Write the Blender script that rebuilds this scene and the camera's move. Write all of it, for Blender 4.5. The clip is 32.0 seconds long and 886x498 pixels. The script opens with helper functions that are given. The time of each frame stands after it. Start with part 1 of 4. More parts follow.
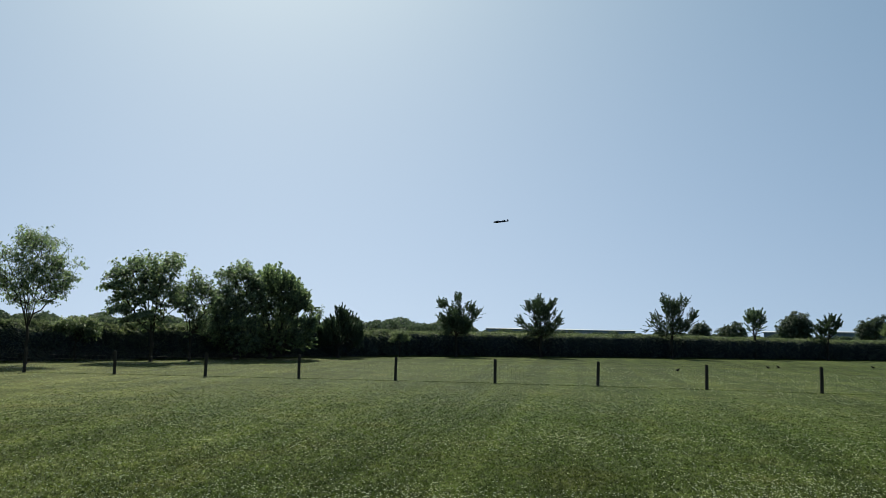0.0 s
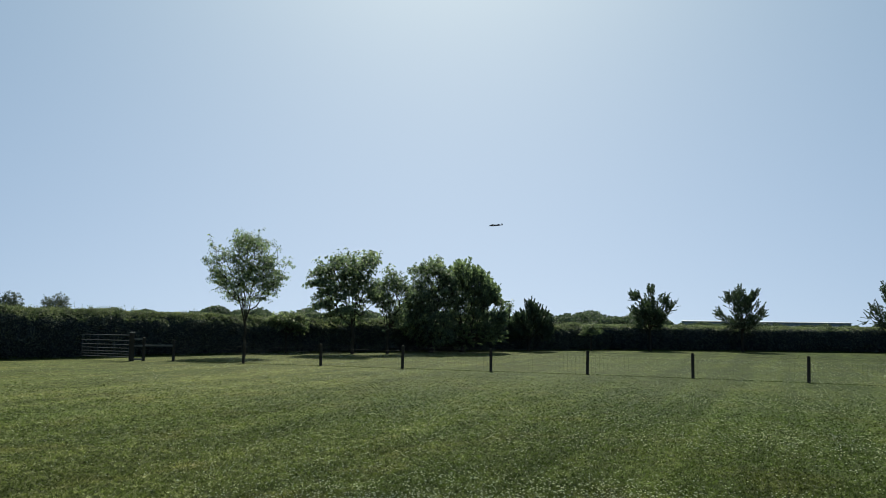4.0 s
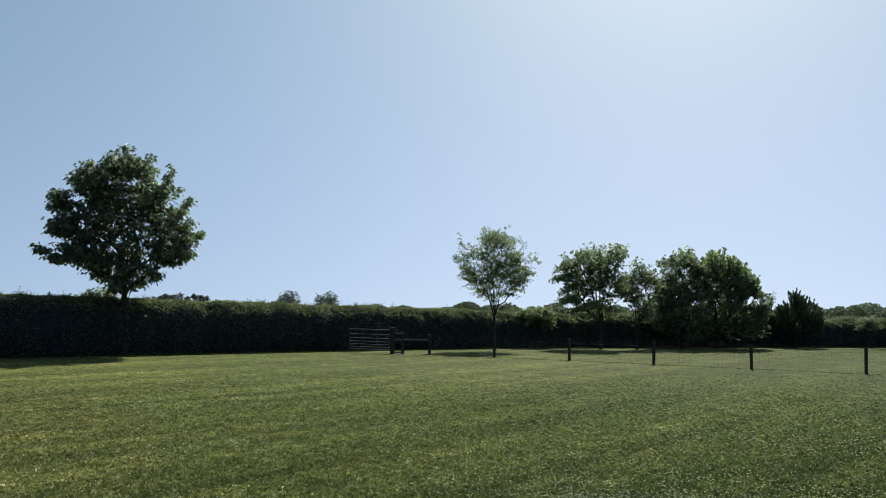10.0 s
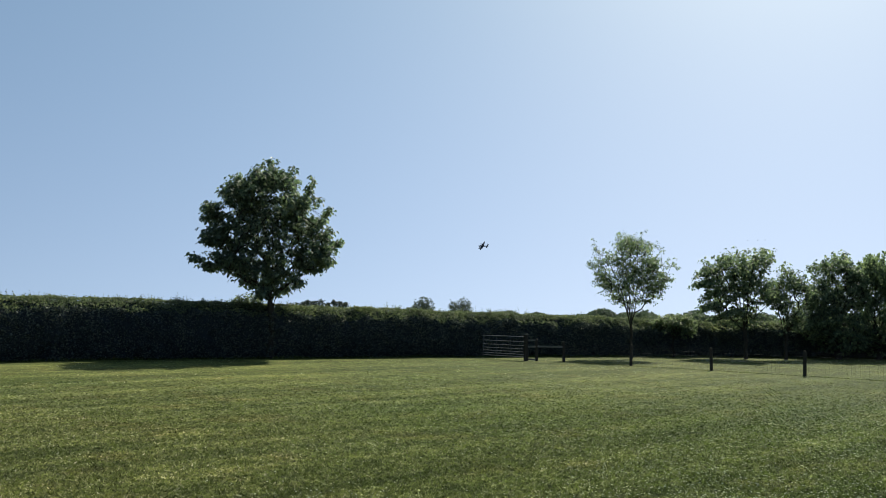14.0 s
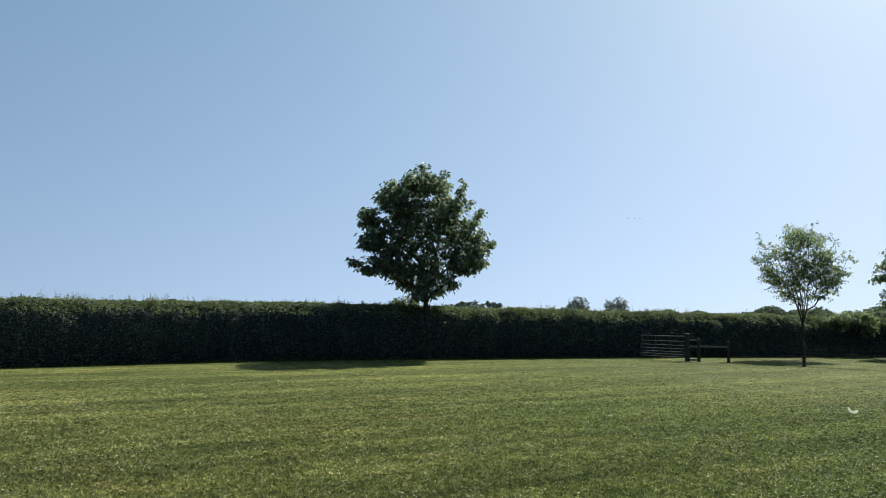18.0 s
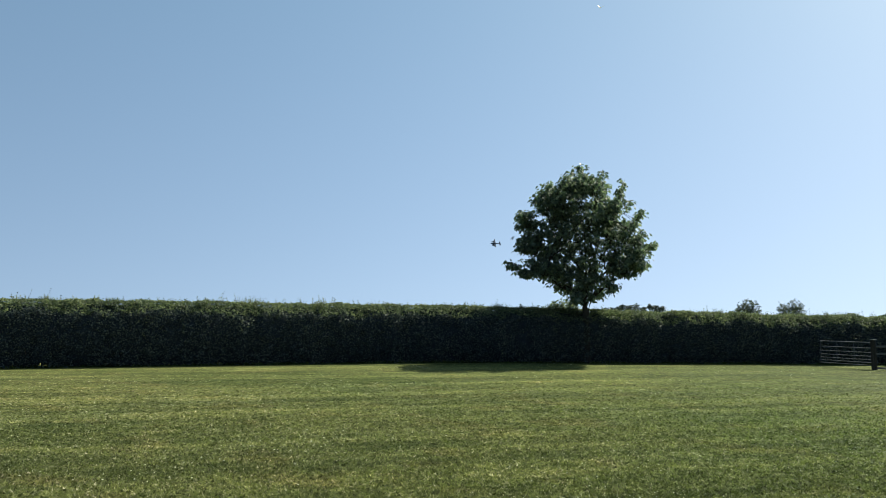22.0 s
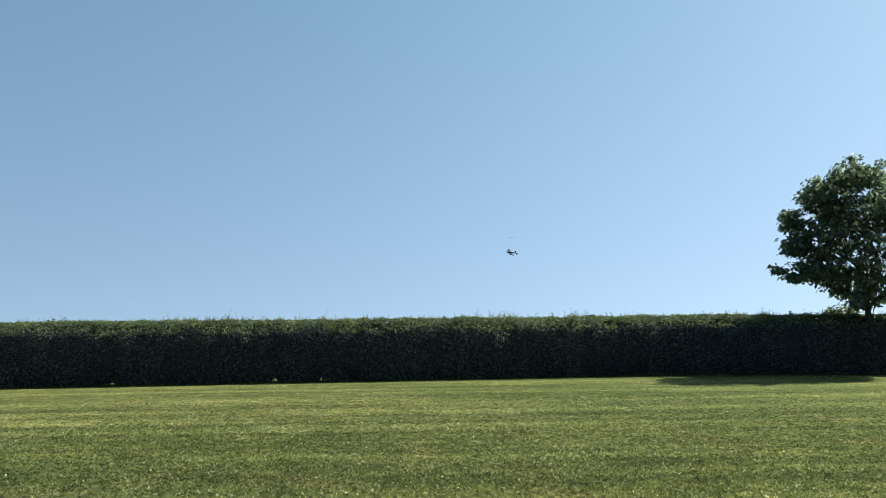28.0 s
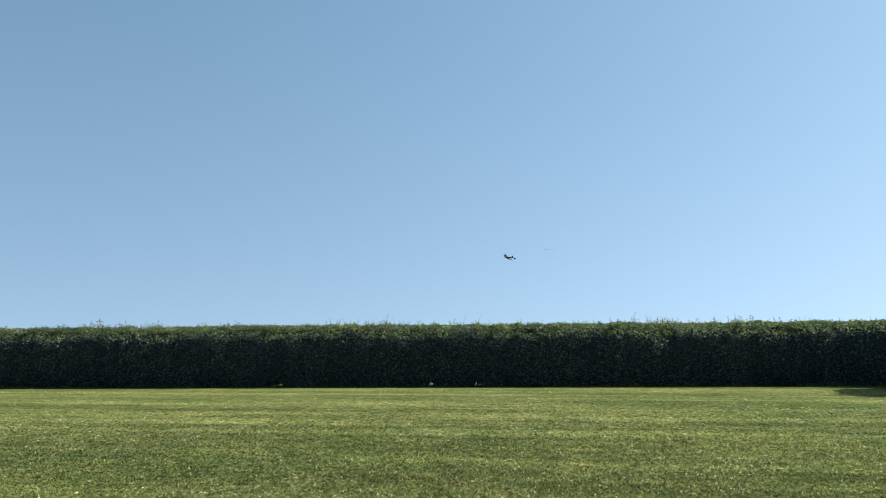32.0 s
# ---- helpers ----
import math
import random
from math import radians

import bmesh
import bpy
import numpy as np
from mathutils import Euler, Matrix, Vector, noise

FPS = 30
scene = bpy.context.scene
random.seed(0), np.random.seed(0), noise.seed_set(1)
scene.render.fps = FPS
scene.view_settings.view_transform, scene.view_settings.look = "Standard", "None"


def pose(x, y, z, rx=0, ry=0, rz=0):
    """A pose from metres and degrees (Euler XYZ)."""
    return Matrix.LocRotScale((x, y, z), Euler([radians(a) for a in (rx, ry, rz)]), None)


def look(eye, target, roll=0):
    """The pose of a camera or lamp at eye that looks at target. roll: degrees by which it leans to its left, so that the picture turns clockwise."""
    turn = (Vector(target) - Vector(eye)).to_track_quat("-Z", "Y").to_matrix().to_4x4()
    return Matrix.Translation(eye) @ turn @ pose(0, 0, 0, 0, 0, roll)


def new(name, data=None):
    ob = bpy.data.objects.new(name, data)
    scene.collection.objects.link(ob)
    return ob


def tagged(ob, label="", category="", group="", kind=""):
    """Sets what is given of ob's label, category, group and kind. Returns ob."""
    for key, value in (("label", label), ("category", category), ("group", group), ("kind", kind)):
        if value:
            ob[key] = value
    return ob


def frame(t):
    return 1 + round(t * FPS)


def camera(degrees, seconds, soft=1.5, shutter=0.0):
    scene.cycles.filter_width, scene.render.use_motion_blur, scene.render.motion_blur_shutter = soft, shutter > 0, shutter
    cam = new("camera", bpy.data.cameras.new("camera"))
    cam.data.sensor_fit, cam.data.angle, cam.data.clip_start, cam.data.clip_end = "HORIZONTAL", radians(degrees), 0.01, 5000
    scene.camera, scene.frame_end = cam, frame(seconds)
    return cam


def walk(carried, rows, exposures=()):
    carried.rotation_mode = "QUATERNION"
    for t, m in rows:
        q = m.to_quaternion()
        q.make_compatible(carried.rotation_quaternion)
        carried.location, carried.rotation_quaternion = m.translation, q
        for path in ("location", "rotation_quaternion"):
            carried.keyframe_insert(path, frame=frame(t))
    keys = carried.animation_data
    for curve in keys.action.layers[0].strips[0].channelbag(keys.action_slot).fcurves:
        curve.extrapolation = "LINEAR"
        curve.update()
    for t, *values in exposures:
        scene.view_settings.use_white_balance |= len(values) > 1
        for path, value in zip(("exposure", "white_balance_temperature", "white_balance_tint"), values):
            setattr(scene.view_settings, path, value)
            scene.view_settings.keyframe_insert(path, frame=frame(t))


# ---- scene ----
EYE = 2.1


def turned(yaw, pitch, roll):
    """The camera's pose on its one spot: degrees to the left of +y, upwards, and leaning to its left."""
    return pose(0, 0, EYE, 90 + pitch, 0, yaw) @ pose(0, 0, 0, 0, 0, roll)


cam = camera(58.0, 32.0, soft=0.55)
walk(cam, [
    (0.0, turned(-1.23, 5.83, 1.10)),
    (0.5, turned(0.73, 5.70, 1.08)),
    (1.0, turned(2.63, 5.58, 1.00)),
    (1.5, turned(4.48, 5.46, 1.03)),
    (2.0, turned(6.26, 5.33, 0.82)),
    (2.5, turned(7.75, 5.22, 0.77)),
    (4.5, turned(13.98, 5.23, 0.87)),
    (5.0, turned(15.88, 5.32, 0.89)),
    (5.5, turned(17.76, 5.22, 0.78)),
    (6.0, turned(19.48, 5.09, 0.68)),
    (6.5, turned(20.92, 4.98, 0.68)),
    (7.0, turned(22.37, 4.85, 0.70)),
    (7.5, turned(23.67, 4.73, 0.75)),
    (8.0, turned(24.68, 4.62, 0.49)),
    (8.5, turned(25.73, 4.57, 0.28)),
    (9.0, turned(26.81, 4.80, 0.41)),
    (9.5, turned(28.19, 4.68, 0.51)),
    (10.0, turned(29.74, 4.57, 0.56)),
    (10.5, turned(30.93, 4.52, 0.58)),
    (11.0, turned(31.84, 4.54, 0.61)),
    (11.5, turned(32.77, 4.55, 0.64)),
    (12.0, turned(33.93, 4.57, 0.70)),
    (12.5, turned(35.00, 4.78, 0.70)),
    (13.0, turned(36.06, 5.03, 0.72)),
    (13.5, turned(37.48, 5.03, 0.82)),
    (14.0, turned(39.28, 4.92, 0.90)),
    (14.5, turned(41.05, 4.86, 0.81)),
    (16.5, turned(46.30, 4.83, 0.21)),
    (17.0, turned(47.70, 4.84, 0.25)),
    (17.5, turned(49.07, 4.84, 0.26)),
    (18.0, turned(50.20, 4.85, 0.29)),
    (18.5, turned(51.83, 4.78, 0.40)),
    (19.0, turned(53.98, 4.72, 0.22)),
    (19.5, turned(55.36, 4.84, 0.27)),
    (20.0, turned(56.68, 4.96, 0.27)),
    (20.5, turned(58.10, 5.06, 0.34)),
    (21.0, turned(59.28, 5.03, 0.42)),
    (21.5, turned(60.37, 4.93, 0.49)),
    (22.0, turned(61.49, 5.00, 0.50)),
    (22.5, turned(62.84, 5.11, 0.59)),
    (23.0, turned(64.55, 5.31, 0.48)),
    (23.5, turned(66.08, 5.50, 0.37)),
    (24.0, turned(67.62, 5.56, 0.30)),
    (24.5, turned(68.90, 5.59, 0.25)),
    (26.5, turned(74.94, 5.69, 0.14)),
    (27.0, turned(76.50, 5.74, -0.01)),
    (27.5, turned(77.91, 5.91, -0.63)),
    (28.0, turned(79.28, 5.98, -0.80)),
    (28.5, turned(80.57, 6.06, -0.63)),
    (29.0, turned(81.84, 6.11, -0.28)),
    (29.5, turned(83.14, 6.16, -0.25)),
    (30.0, turned(84.44, 6.22, -0.32)),
    (30.5, turned(85.73, 6.27, -0.38)),
    (31.0, turned(87.20, 6.32, -0.35)),
    (31.5, turned(88.84, 6.39, -0.37)),
    (32.0, turned(90.24, 6.47, -0.46)),
], exposures=[(0, 0.35, 6980, 0), (6, 0.41, 7000, 1), (13, 0.58, 6950, 4), (19, 0.75, 6930, 2), (24, 0.87, 6950, -1), (32, 1.12, 6930, -3.5)])

# ---- light ----
SUN_YAW, SUN_UP = 12.0, 45.0
LIFT, SQUASH = 0.24, 0.82
world = bpy.data.worlds.new("sky")
world.use_nodes = True
scene.world = world
sky = world.node_tree.nodes.new("ShaderNodeTexSky")
sky.sky_type, sky.sun_disc = "NISHITA", False
# the sky is looked up a little higher than the view, so that its sun stands where the lamp's does
sky.sun_elevation, sky.sun_rotation = math.atan2(SQUASH * math.sin(radians(SUN_UP)) + LIFT, math.cos(radians(SUN_UP))), radians(-SUN_YAW)
sky.air_density, sky.dust_density, sky.ozone_density = 1.0, 0.75, 1.2
background = world.node_tree.nodes["Background"]
background.inputs["Strength"].default_value = 0.086
# a hazy day: the lowest, yellowest band of the sky stays below the horizon
direction, lifted, unit = (world.node_tree.nodes.new(k) for k in ("ShaderNodeTexCoord", "ShaderNodeMapping", "ShaderNodeVectorMath"))
lifted.inputs["Location"].default_value, lifted.inputs["Scale"].default_value = (0, 0, LIFT), (1, 1, SQUASH)
unit.operation = "NORMALIZE"
world.node_tree.links.new(direction.outputs["Generated"], lifted.inputs["Vector"])
world.node_tree.links.new(lifted.outputs[0], unit.inputs[0])
world.node_tree.links.new(unit.outputs[0], sky.inputs[0])
# low haze, a little warmer than the blue above it
height, haze, tint = (world.node_tree.nodes.new(k) for k in ("ShaderNodeSeparateXYZ", "ShaderNodeValToRGB", "ShaderNodeMix"))
for stop, (where, colour) in zip(haze.color_ramp.elements, ((0.0, (1.055, 0.985, 1.01, 1)), (0.4, (0.935, 1.0, 0.985, 1)))):
    stop.position, stop.color = where, colour
tint.data_type, tint.blend_type, tint.inputs[0].default_value = "RGBA", "MULTIPLY", 1.0
world.node_tree.links.new(direction.outputs["Generated"], height.inputs[0])
world.node_tree.links.new(height.outputs["Z"], haze.inputs[0])
world.node_tree.links.new(sky.outputs[0], tint.inputs[6])
world.node_tree.links.new(haze.outputs[0], tint.inputs[7])
world.node_tree.links.new(tint.outputs[2], background.inputs["Color"])

sun = new("sun", bpy.data.lights.new("sun", "SUN"))
sun.data.energy, sun.data.angle, sun.data.color = 4.8, radians(0.55), (1.0, 0.95, 0.88)
sun.matrix_world = look((0, 0, 60), Vector((0, 0, 60)) - Vector((-math.sin(radians(SUN_YAW)) * math.cos(radians(SUN_UP)),
                        math.cos(radians(SUN_YAW)) * math.cos(radians(SUN_UP)), math.sin(radians(SUN_UP)))))


# ---- materials ----
def material(name, rough=0.7, metal=0.0):
    """A node material: its tree, its shader and a helper that adds nodes."""
    m = bpy.data.materials.new(name)
    m.use_nodes = True
    tree = m.node_tree
    shader = tree.nodes["Principled BSDF"]
    shader.inputs["Roughness"].default_value, shader.inputs["Metallic"].default_value = rough, metal
    return m, tree, shader


def node(tree, kind, **values):
    n = tree.nodes.new(kind)
    for key, value in values.items():
        n.inputs[key.replace("_", " ")].default_value = value
    return n


def noise_node(tree, scale, detail=4.0, rough=0.55, stretch=None, shift=0.0, turn=0.0):
    """Noise in the thing's own metres."""
    place = tree.nodes.new("ShaderNodeTexCoord")
    n = node(tree, "ShaderNodeTexNoise", Scale=scale, Detail=detail, Roughness=rough)
    if stretch:
        m = tree.nodes.new("ShaderNodeMapping")
        m.vector_type = "TEXTURE" if turn else "POINT"
        m.inputs["Scale"].default_value = [1 / k for k in stretch] if turn else stretch
        m.inputs["Location"].default_value = (shift, shift * 0.7, shift * 0.4)
        m.inputs["Rotation"].default_value = (0, 0, radians(turn))
        tree.links.new(place.outputs["Object"], m.inputs["Vector"])
        tree.links.new(m.outputs[0], n.inputs["Vector"])
    else:
        tree.links.new(place.outputs["Object"], n.inputs["Vector"])
    return n


def ramp(tree, source, stops):
    r = tree.nodes.new("ShaderNodeValToRGB")
    bar = r.color_ramp.elements
    while len(bar) < len(stops):
        bar.new(0.5)
    for e, (at_, colour) in zip(bar, stops):
        e.position, e.color = at_, (*colour, 1)
    tree.links.new(source, r.inputs[0])
    return r


def mixed(tree, a, b, by, how="MIX", amount=None):
    m = tree.nodes.new("ShaderNodeMix")
    m.data_type, m.blend_type = "RGBA", how
    if amount is None:
        tree.links.new(by, m.inputs[0])
    else:
        m.inputs[0].default_value = amount
    tree.links.new(a, m.inputs[6])
    tree.links.new(b, m.inputs[7])
    return m.outputs[2]


def bump(tree, shader, height, strength, distance):
    b = node(tree, "ShaderNodeBump", Strength=strength, Distance=distance)
    tree.links.new(height, b.inputs["Height"])
    tree.links.new(b.outputs[0], shader.inputs["Normal"])


def lawn_patches(tree):
    """Lush, worn, dry and clover-grown patches of the lawn and its mown strips, the same for its soil and its blades."""
    even = (1.0, 1.0, 1.0)
    layers = (
        (noise_node(tree, 0.10, 3, 0.5, even), [(0.34, (0.86, 0.92, 0.84)), (0.5, even), (0.66, (1.13, 1.09, 1.08))]),
        (noise_node(tree, 0.42, 5, 0.6, even, 7.0), [(0.36, (0.9, 0.92, 0.9)), (0.52, even), (0.66, (1.1, 1.08, 1.09))]),
        (noise_node(tree, 1.2, 4, 0.6, even, 15.0), [(0.36, (0.85, 0.87, 0.85)), (0.5, even), (0.64, (1.15, 1.13, 1.14))]),
        (noise_node(tree, 3.4, 5, 0.7, even, 23.0), [(0.36, (0.76, 0.78, 0.75)), (0.5, even), (0.64, (1.28, 1.25, 1.27))]),
        (noise_node(tree, 9.0, 4, 0.65, even, 83.0), [(0.36, (0.6, 0.63, 0.6)), (0.5, even), (0.64, (1.45, 1.41, 1.42))]),
        (noise_node(tree, 0.3, 4, 0.55, even, 31.0), [(0.54, even), (0.66, (0.96, 0.98, 1.05))]),
        (noise_node(tree, 0.7, 4, 0.55, even, 47.0), [(0.53, even), (0.66, (1.13, 1.01, 1.04))]),
        (noise_node(tree, 0.75, 2, 0.4, (1.0, 0.035, 1.0), 3.0, -11.0), [(0.4, (0.83, 0.85, 0.84)), (0.6, (1.15, 1.13, 1.13))]),
        (noise_node(tree, 1.9, 2, 0.4, (1.0, 0.04, 1.0), 9.0, -11.0), [(0.4, (0.88, 0.9, 0.88)), (0.6, (1.12, 1.1, 1.1))]),
    )
    out = None
    for source, stops in layers:
        tint = ramp(tree, source.outputs["Fac"], stops).outputs[0]
        out = tint if out is None else mixed(tree, out, tint, None, "MULTIPLY", 1.0)
    place = tree.nodes.new("ShaderNodeTexCoord")
    split = tree.nodes.new("ShaderNodeSeparateXYZ")
    tree.links.new(place.outputs["Object"], split.inputs[0])
    white = tree.nodes.new("ShaderNodeRGB")
    white.outputs[0].default_value = (1, 1, 1, 1)
    # mown lines that follow the wire fence on its far side, and the long hedge
    for axis, start, full, stretch, shift, turn, level in (("Y", 20.0, 33.0, (0.16, 0.8, 1.0), 61.0, -8.0, 0.9), ("X", -13.0, -20.0, (0.8, 0.16, 1.0), 71.0, -6.0, 1.0)):
        band = tree.nodes.new("ShaderNodeMapRange")
        band.inputs["From Min"].default_value, band.inputs["From Max"].default_value = start, full
        tree.links.new(split.outputs[axis], band.inputs["Value"])
        lines = ramp(tree, noise_node(tree, 1.0, 3, 0.55, stretch, shift, turn).outputs["Fac"], [(k, tuple(level * v for v in c)) for k, c in ((0.4, (0.86, 0.88, 0.86)), (0.52, even), (0.64, (1.22, 1.19, 1.2)))])
        out = mixed(tree, out, mixed(tree, white.outputs[0], lines.outputs[0], band.outputs[0]), None, "MULTIPLY", 1.0)
    # the lawn is drier and paler towards low y, darker and greener towards high x
    span = tree.nodes.new("ShaderNodeMapRange")
    span.inputs["From Min"].default_value, span.inputs["From Max"].default_value = 18.0, 3.0
    tree.links.new(split.outputs["Y"], span.inputs["Value"])
    dry = ramp(tree, span.outputs[0], [(0.0, even), (1.0, (1.15, 1.06, 1.2))])
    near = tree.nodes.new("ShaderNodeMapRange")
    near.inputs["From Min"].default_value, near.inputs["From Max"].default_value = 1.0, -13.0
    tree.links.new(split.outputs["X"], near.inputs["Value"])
    greener = ramp(tree, near.outputs[0], [(0.0, (0.62, 0.715, 0.6)), (1.0, even)])
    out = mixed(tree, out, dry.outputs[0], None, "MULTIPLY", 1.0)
    return mixed(tree, out, greener.outputs[0], None, "MULTIPLY", 1.0)


def leaf_material(name, dark, mid, light, through_light=0.4, rough=0.45, patches=False):
    """Leaves: each its own tint, clumps of lighter and darker growth, light that shines through."""
    m, tree, shader = material(name, rough)
    island = tree.nodes.new("ShaderNodeNewGeometry")
    stops = [(0.0, dark), (0.15, tuple(0.52 * c for c in mid)), (0.5, tuple(0.95 * c for c in mid)), (0.85, tuple(1.45 * c for c in mid)), (1.0, light)] if patches else [(0.0, dark), (0.55, mid), (1.0, light)]
    each = ramp(tree, island.outputs["Random Per Island"], stops)
    clump = ramp(tree, noise_node(tree, 0.9, 3).outputs["Fac"], [(0.3, (0.62, 0.66, 0.66)), (0.7, (1.25, 1.2, 1.05))])
    colour = mixed(tree, each.outputs[0], clump.outputs[0], None, "MULTIPLY", 1.0)
    if patches:
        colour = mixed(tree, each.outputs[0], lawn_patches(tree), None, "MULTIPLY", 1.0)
    tree.links.new(colour, shader.inputs["Base Color"])
    shader.inputs["Specular IOR Level"].default_value = 0.1 if patches else 0.4 if rough < 0.47 else 0.18
    glow = node(tree, "ShaderNodeBsdfTranslucent")
    warm = tree.nodes.new("ShaderNodeMix")
    warm.data_type, warm.blend_type, warm.inputs[0].default_value = "RGBA", "MULTIPLY", 1.0
    warm.inputs[7].default_value = (1.15, 1.28, 0.92, 1) if patches else (1.25, 1.4, 0.92, 1)
    tree.links.new(colour, warm.inputs[6])
    tree.links.new(warm.outputs[2], glow.inputs["Color"])
    mix = node(tree, "ShaderNodeMixShader", Fac=through_light)
    tree.links.new(shader.outputs[0], mix.inputs[1])
    tree.links.new(glow.outputs[0], mix.inputs[2])
    tree.links.new(mix.outputs[0], tree.nodes["Material Output"].inputs["Surface"])
    return m


def plain_material(name, low, high, scale, rough=0.7, metal=0.0, relief=0.0, stretch=None, fine=None):
    m, tree, shader = material(name, rough, metal)
    n = noise_node(tree, scale, 6, 0.6, stretch)
    first = ramp(tree, n.outputs["Fac"], [(0.3, low), (0.7, high)])
    second = ramp(tree, noise_node(tree, fine or scale * 7, 3).outputs["Fac"], [(0.3, (0.75, 0.75, 0.75)), (0.7, (1.2, 1.2, 1.2))])
    tree.links.new(mixed(tree, first.outputs[0], second.outputs[0], None, "MULTIPLY", 1.0), shader.inputs["Base Color"])
    if relief:
        bump(tree, shader, n.outputs["Fac"], 0.6, relief)
    if rough > 0.8:
        shader.inputs["Specular IOR Level"].default_value = 0.12
    return m


def lawn_material():
    """Mown grass: worn and lush patches, thatch, fine blades with shaded gaps in the colour."""
    m, tree, shader = material("lawn", 0.85)
    grain = noise_node(tree, 42.0, 4, 0.8)
    base = tree.nodes.new("ShaderNodeRGB")
    base.outputs[0].default_value = (0.0855, 0.1045, 0.0345, 1)
    # the grain also paints the shade that blades cast between each other
    blades = ramp(tree, grain.outputs["Fac"], [(0.38, (0.1, 0.12, 0.09)), (0.5, (0.85, 0.85, 0.82)), (0.64, (2.3, 2.15, 2.0))])
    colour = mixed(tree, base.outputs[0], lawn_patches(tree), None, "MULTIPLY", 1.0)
    colour = mixed(tree, colour, blades.outputs[0], None, "MULTIPLY", 1.0)
    tree.links.new(colour, shader.inputs["Base Color"])
    shader.inputs["Specular IOR Level"].default_value = 0.05
    shader.inputs["Roughness"].default_value = 0.85
    bump(tree, shader, grain.outputs["Fac"], 0.5, 0.02)
    return m


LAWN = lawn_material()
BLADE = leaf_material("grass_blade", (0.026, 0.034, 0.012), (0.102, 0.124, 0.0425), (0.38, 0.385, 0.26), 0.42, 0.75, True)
# bluish tone of the shaded hedge front is put into this colour
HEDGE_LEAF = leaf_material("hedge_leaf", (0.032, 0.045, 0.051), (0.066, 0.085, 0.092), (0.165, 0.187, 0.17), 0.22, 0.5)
# pale new growth, with sunlight on the hedge top put into the colour
SUNLIT_YOUNG_LEAF = leaf_material("sunlit_young_leaf", (0.058, 0.084, 0.054), (0.132, 0.163, 0.106), (0.3, 0.325, 0.235), 0.42, 0.5)
TREE_LEAF = leaf_material("broad_leaf", (0.05, 0.08, 0.073), (0.102, 0.142, 0.118), (0.2, 0.24, 0.182), 0.5, 0.46)
PALE_LEAF = leaf_material("pale_leaf", (0.08, 0.112, 0.078), (0.155, 0.195, 0.13), (0.29, 0.33, 0.235), 0.54, 0.45)
# brightened copy of the broad leaf, with backlight put into its colour
LIT_BROAD_LEAF = leaf_material("lit_broad_leaf", (0.068, 0.1, 0.081), (0.141, 0.185, 0.14), (0.285, 0.333, 0.245), 0.58, 0.46)
ASH_LEAF = leaf_material("ash_leaf", (0.078, 0.118, 0.086), (0.15, 0.202, 0.142), (0.282, 0.33, 0.23), 0.58, 0.46)
DARK_LEAF = leaf_material("dark_leaf", (0.04, 0.064, 0.05), (0.07, 0.1, 0.074), (0.11, 0.14, 0.105), 0.28, 0.6)
NEEDLE = leaf_material("needles", (0.034, 0.055, 0.048), (0.054, 0.082, 0.068), (0.09, 0.118, 0.092), 0.25, 0.5)
# distance haze is put into this leaf colour
HAZED_LEAF = leaf_material("hazed_leaf", (0.07, 0.095, 0.082), (0.095, 0.125, 0.104), (0.13, 0.165, 0.135), 0.28, 0.6)
PETAL = leaf_material("clover_petal", (0.5, 0.5, 0.43), (0.68, 0.67, 0.6), (0.8, 0.79, 0.74), 0.35, 0.6)
BARK = plain_material("bark", (0.02, 0.018, 0.015), (0.052, 0.046, 0.038), 9, 0.9, 0, 0.02, (1, 1, 0.25))
TWIG = plain_material("hedge_stem", (0.04, 0.032, 0.024), (0.09, 0.075, 0.055), 14, 0.9, 0, 0.01)
# near-black and bluish: shade inside the hedges is put into this colour
CORE = plain_material("hedge_inner_shade", (0.019, 0.025, 0.03), (0.037, 0.047, 0.055), 3, 0.95, 0, 0.05)
POST = plain_material("treated_timber", (0.028, 0.025, 0.021), (0.06, 0.054, 0.045), 7, 0.85, 0, 0.01, (1, 1, 0.15))
RAIL = plain_material("weathered_rail", (0.08, 0.078, 0.074), (0.16, 0.155, 0.145), 6, 0.8, 0, 0.006, (0.15, 1, 1))
END_GRAIN = plain_material("bleached_end_grain", (0.3, 0.29, 0.27), (0.45, 0.44, 0.41), 12, 0.8)
ZINC = plain_material("galvanised_steel", (0.06, 0.068, 0.082), (0.11, 0.12, 0.136), 18, 0.65, 0.4)
WIRE = plain_material("fence_wire", (0.05, 0.05, 0.05), (0.1, 0.1, 0.1), 20, 0.75, 0.2)
ROOF = plain_material("sheet_roof", (0.34, 0.36, 0.38), (0.48, 0.5, 0.52), 0.05, 0.5, 0.2)
CLADDING = plain_material("blue_cladding", (0.13, 0.18, 0.24), (0.18, 0.24, 0.3), 0.05, 0.55, 0.1)
PYLON = plain_material("pylon_steel", (0.18, 0.19, 0.2), (0.26, 0.27, 0.28), 2, 0.6, 0.6)
FEATHER = plain_material("black_feathers", (0.006, 0.006, 0.008), (0.014, 0.014, 0.017), 30, 0.85)
# aircraft paint, its blue mixed in for the haze of distance
HAZED_CAMO = plain_material("hazed_camouflage_paint", (0.02, 0.031, 0.056), (0.032, 0.045, 0.072), 0.25, 0.85)
NIGHT = plain_material("black_underside", (0.01, 0.014, 0.024), (0.018, 0.023, 0.034), 0.6, 0.85)
PERSPEX = plain_material("perspex", (0.12, 0.14, 0.17), (0.18, 0.2, 0.24), 3, 0.12)
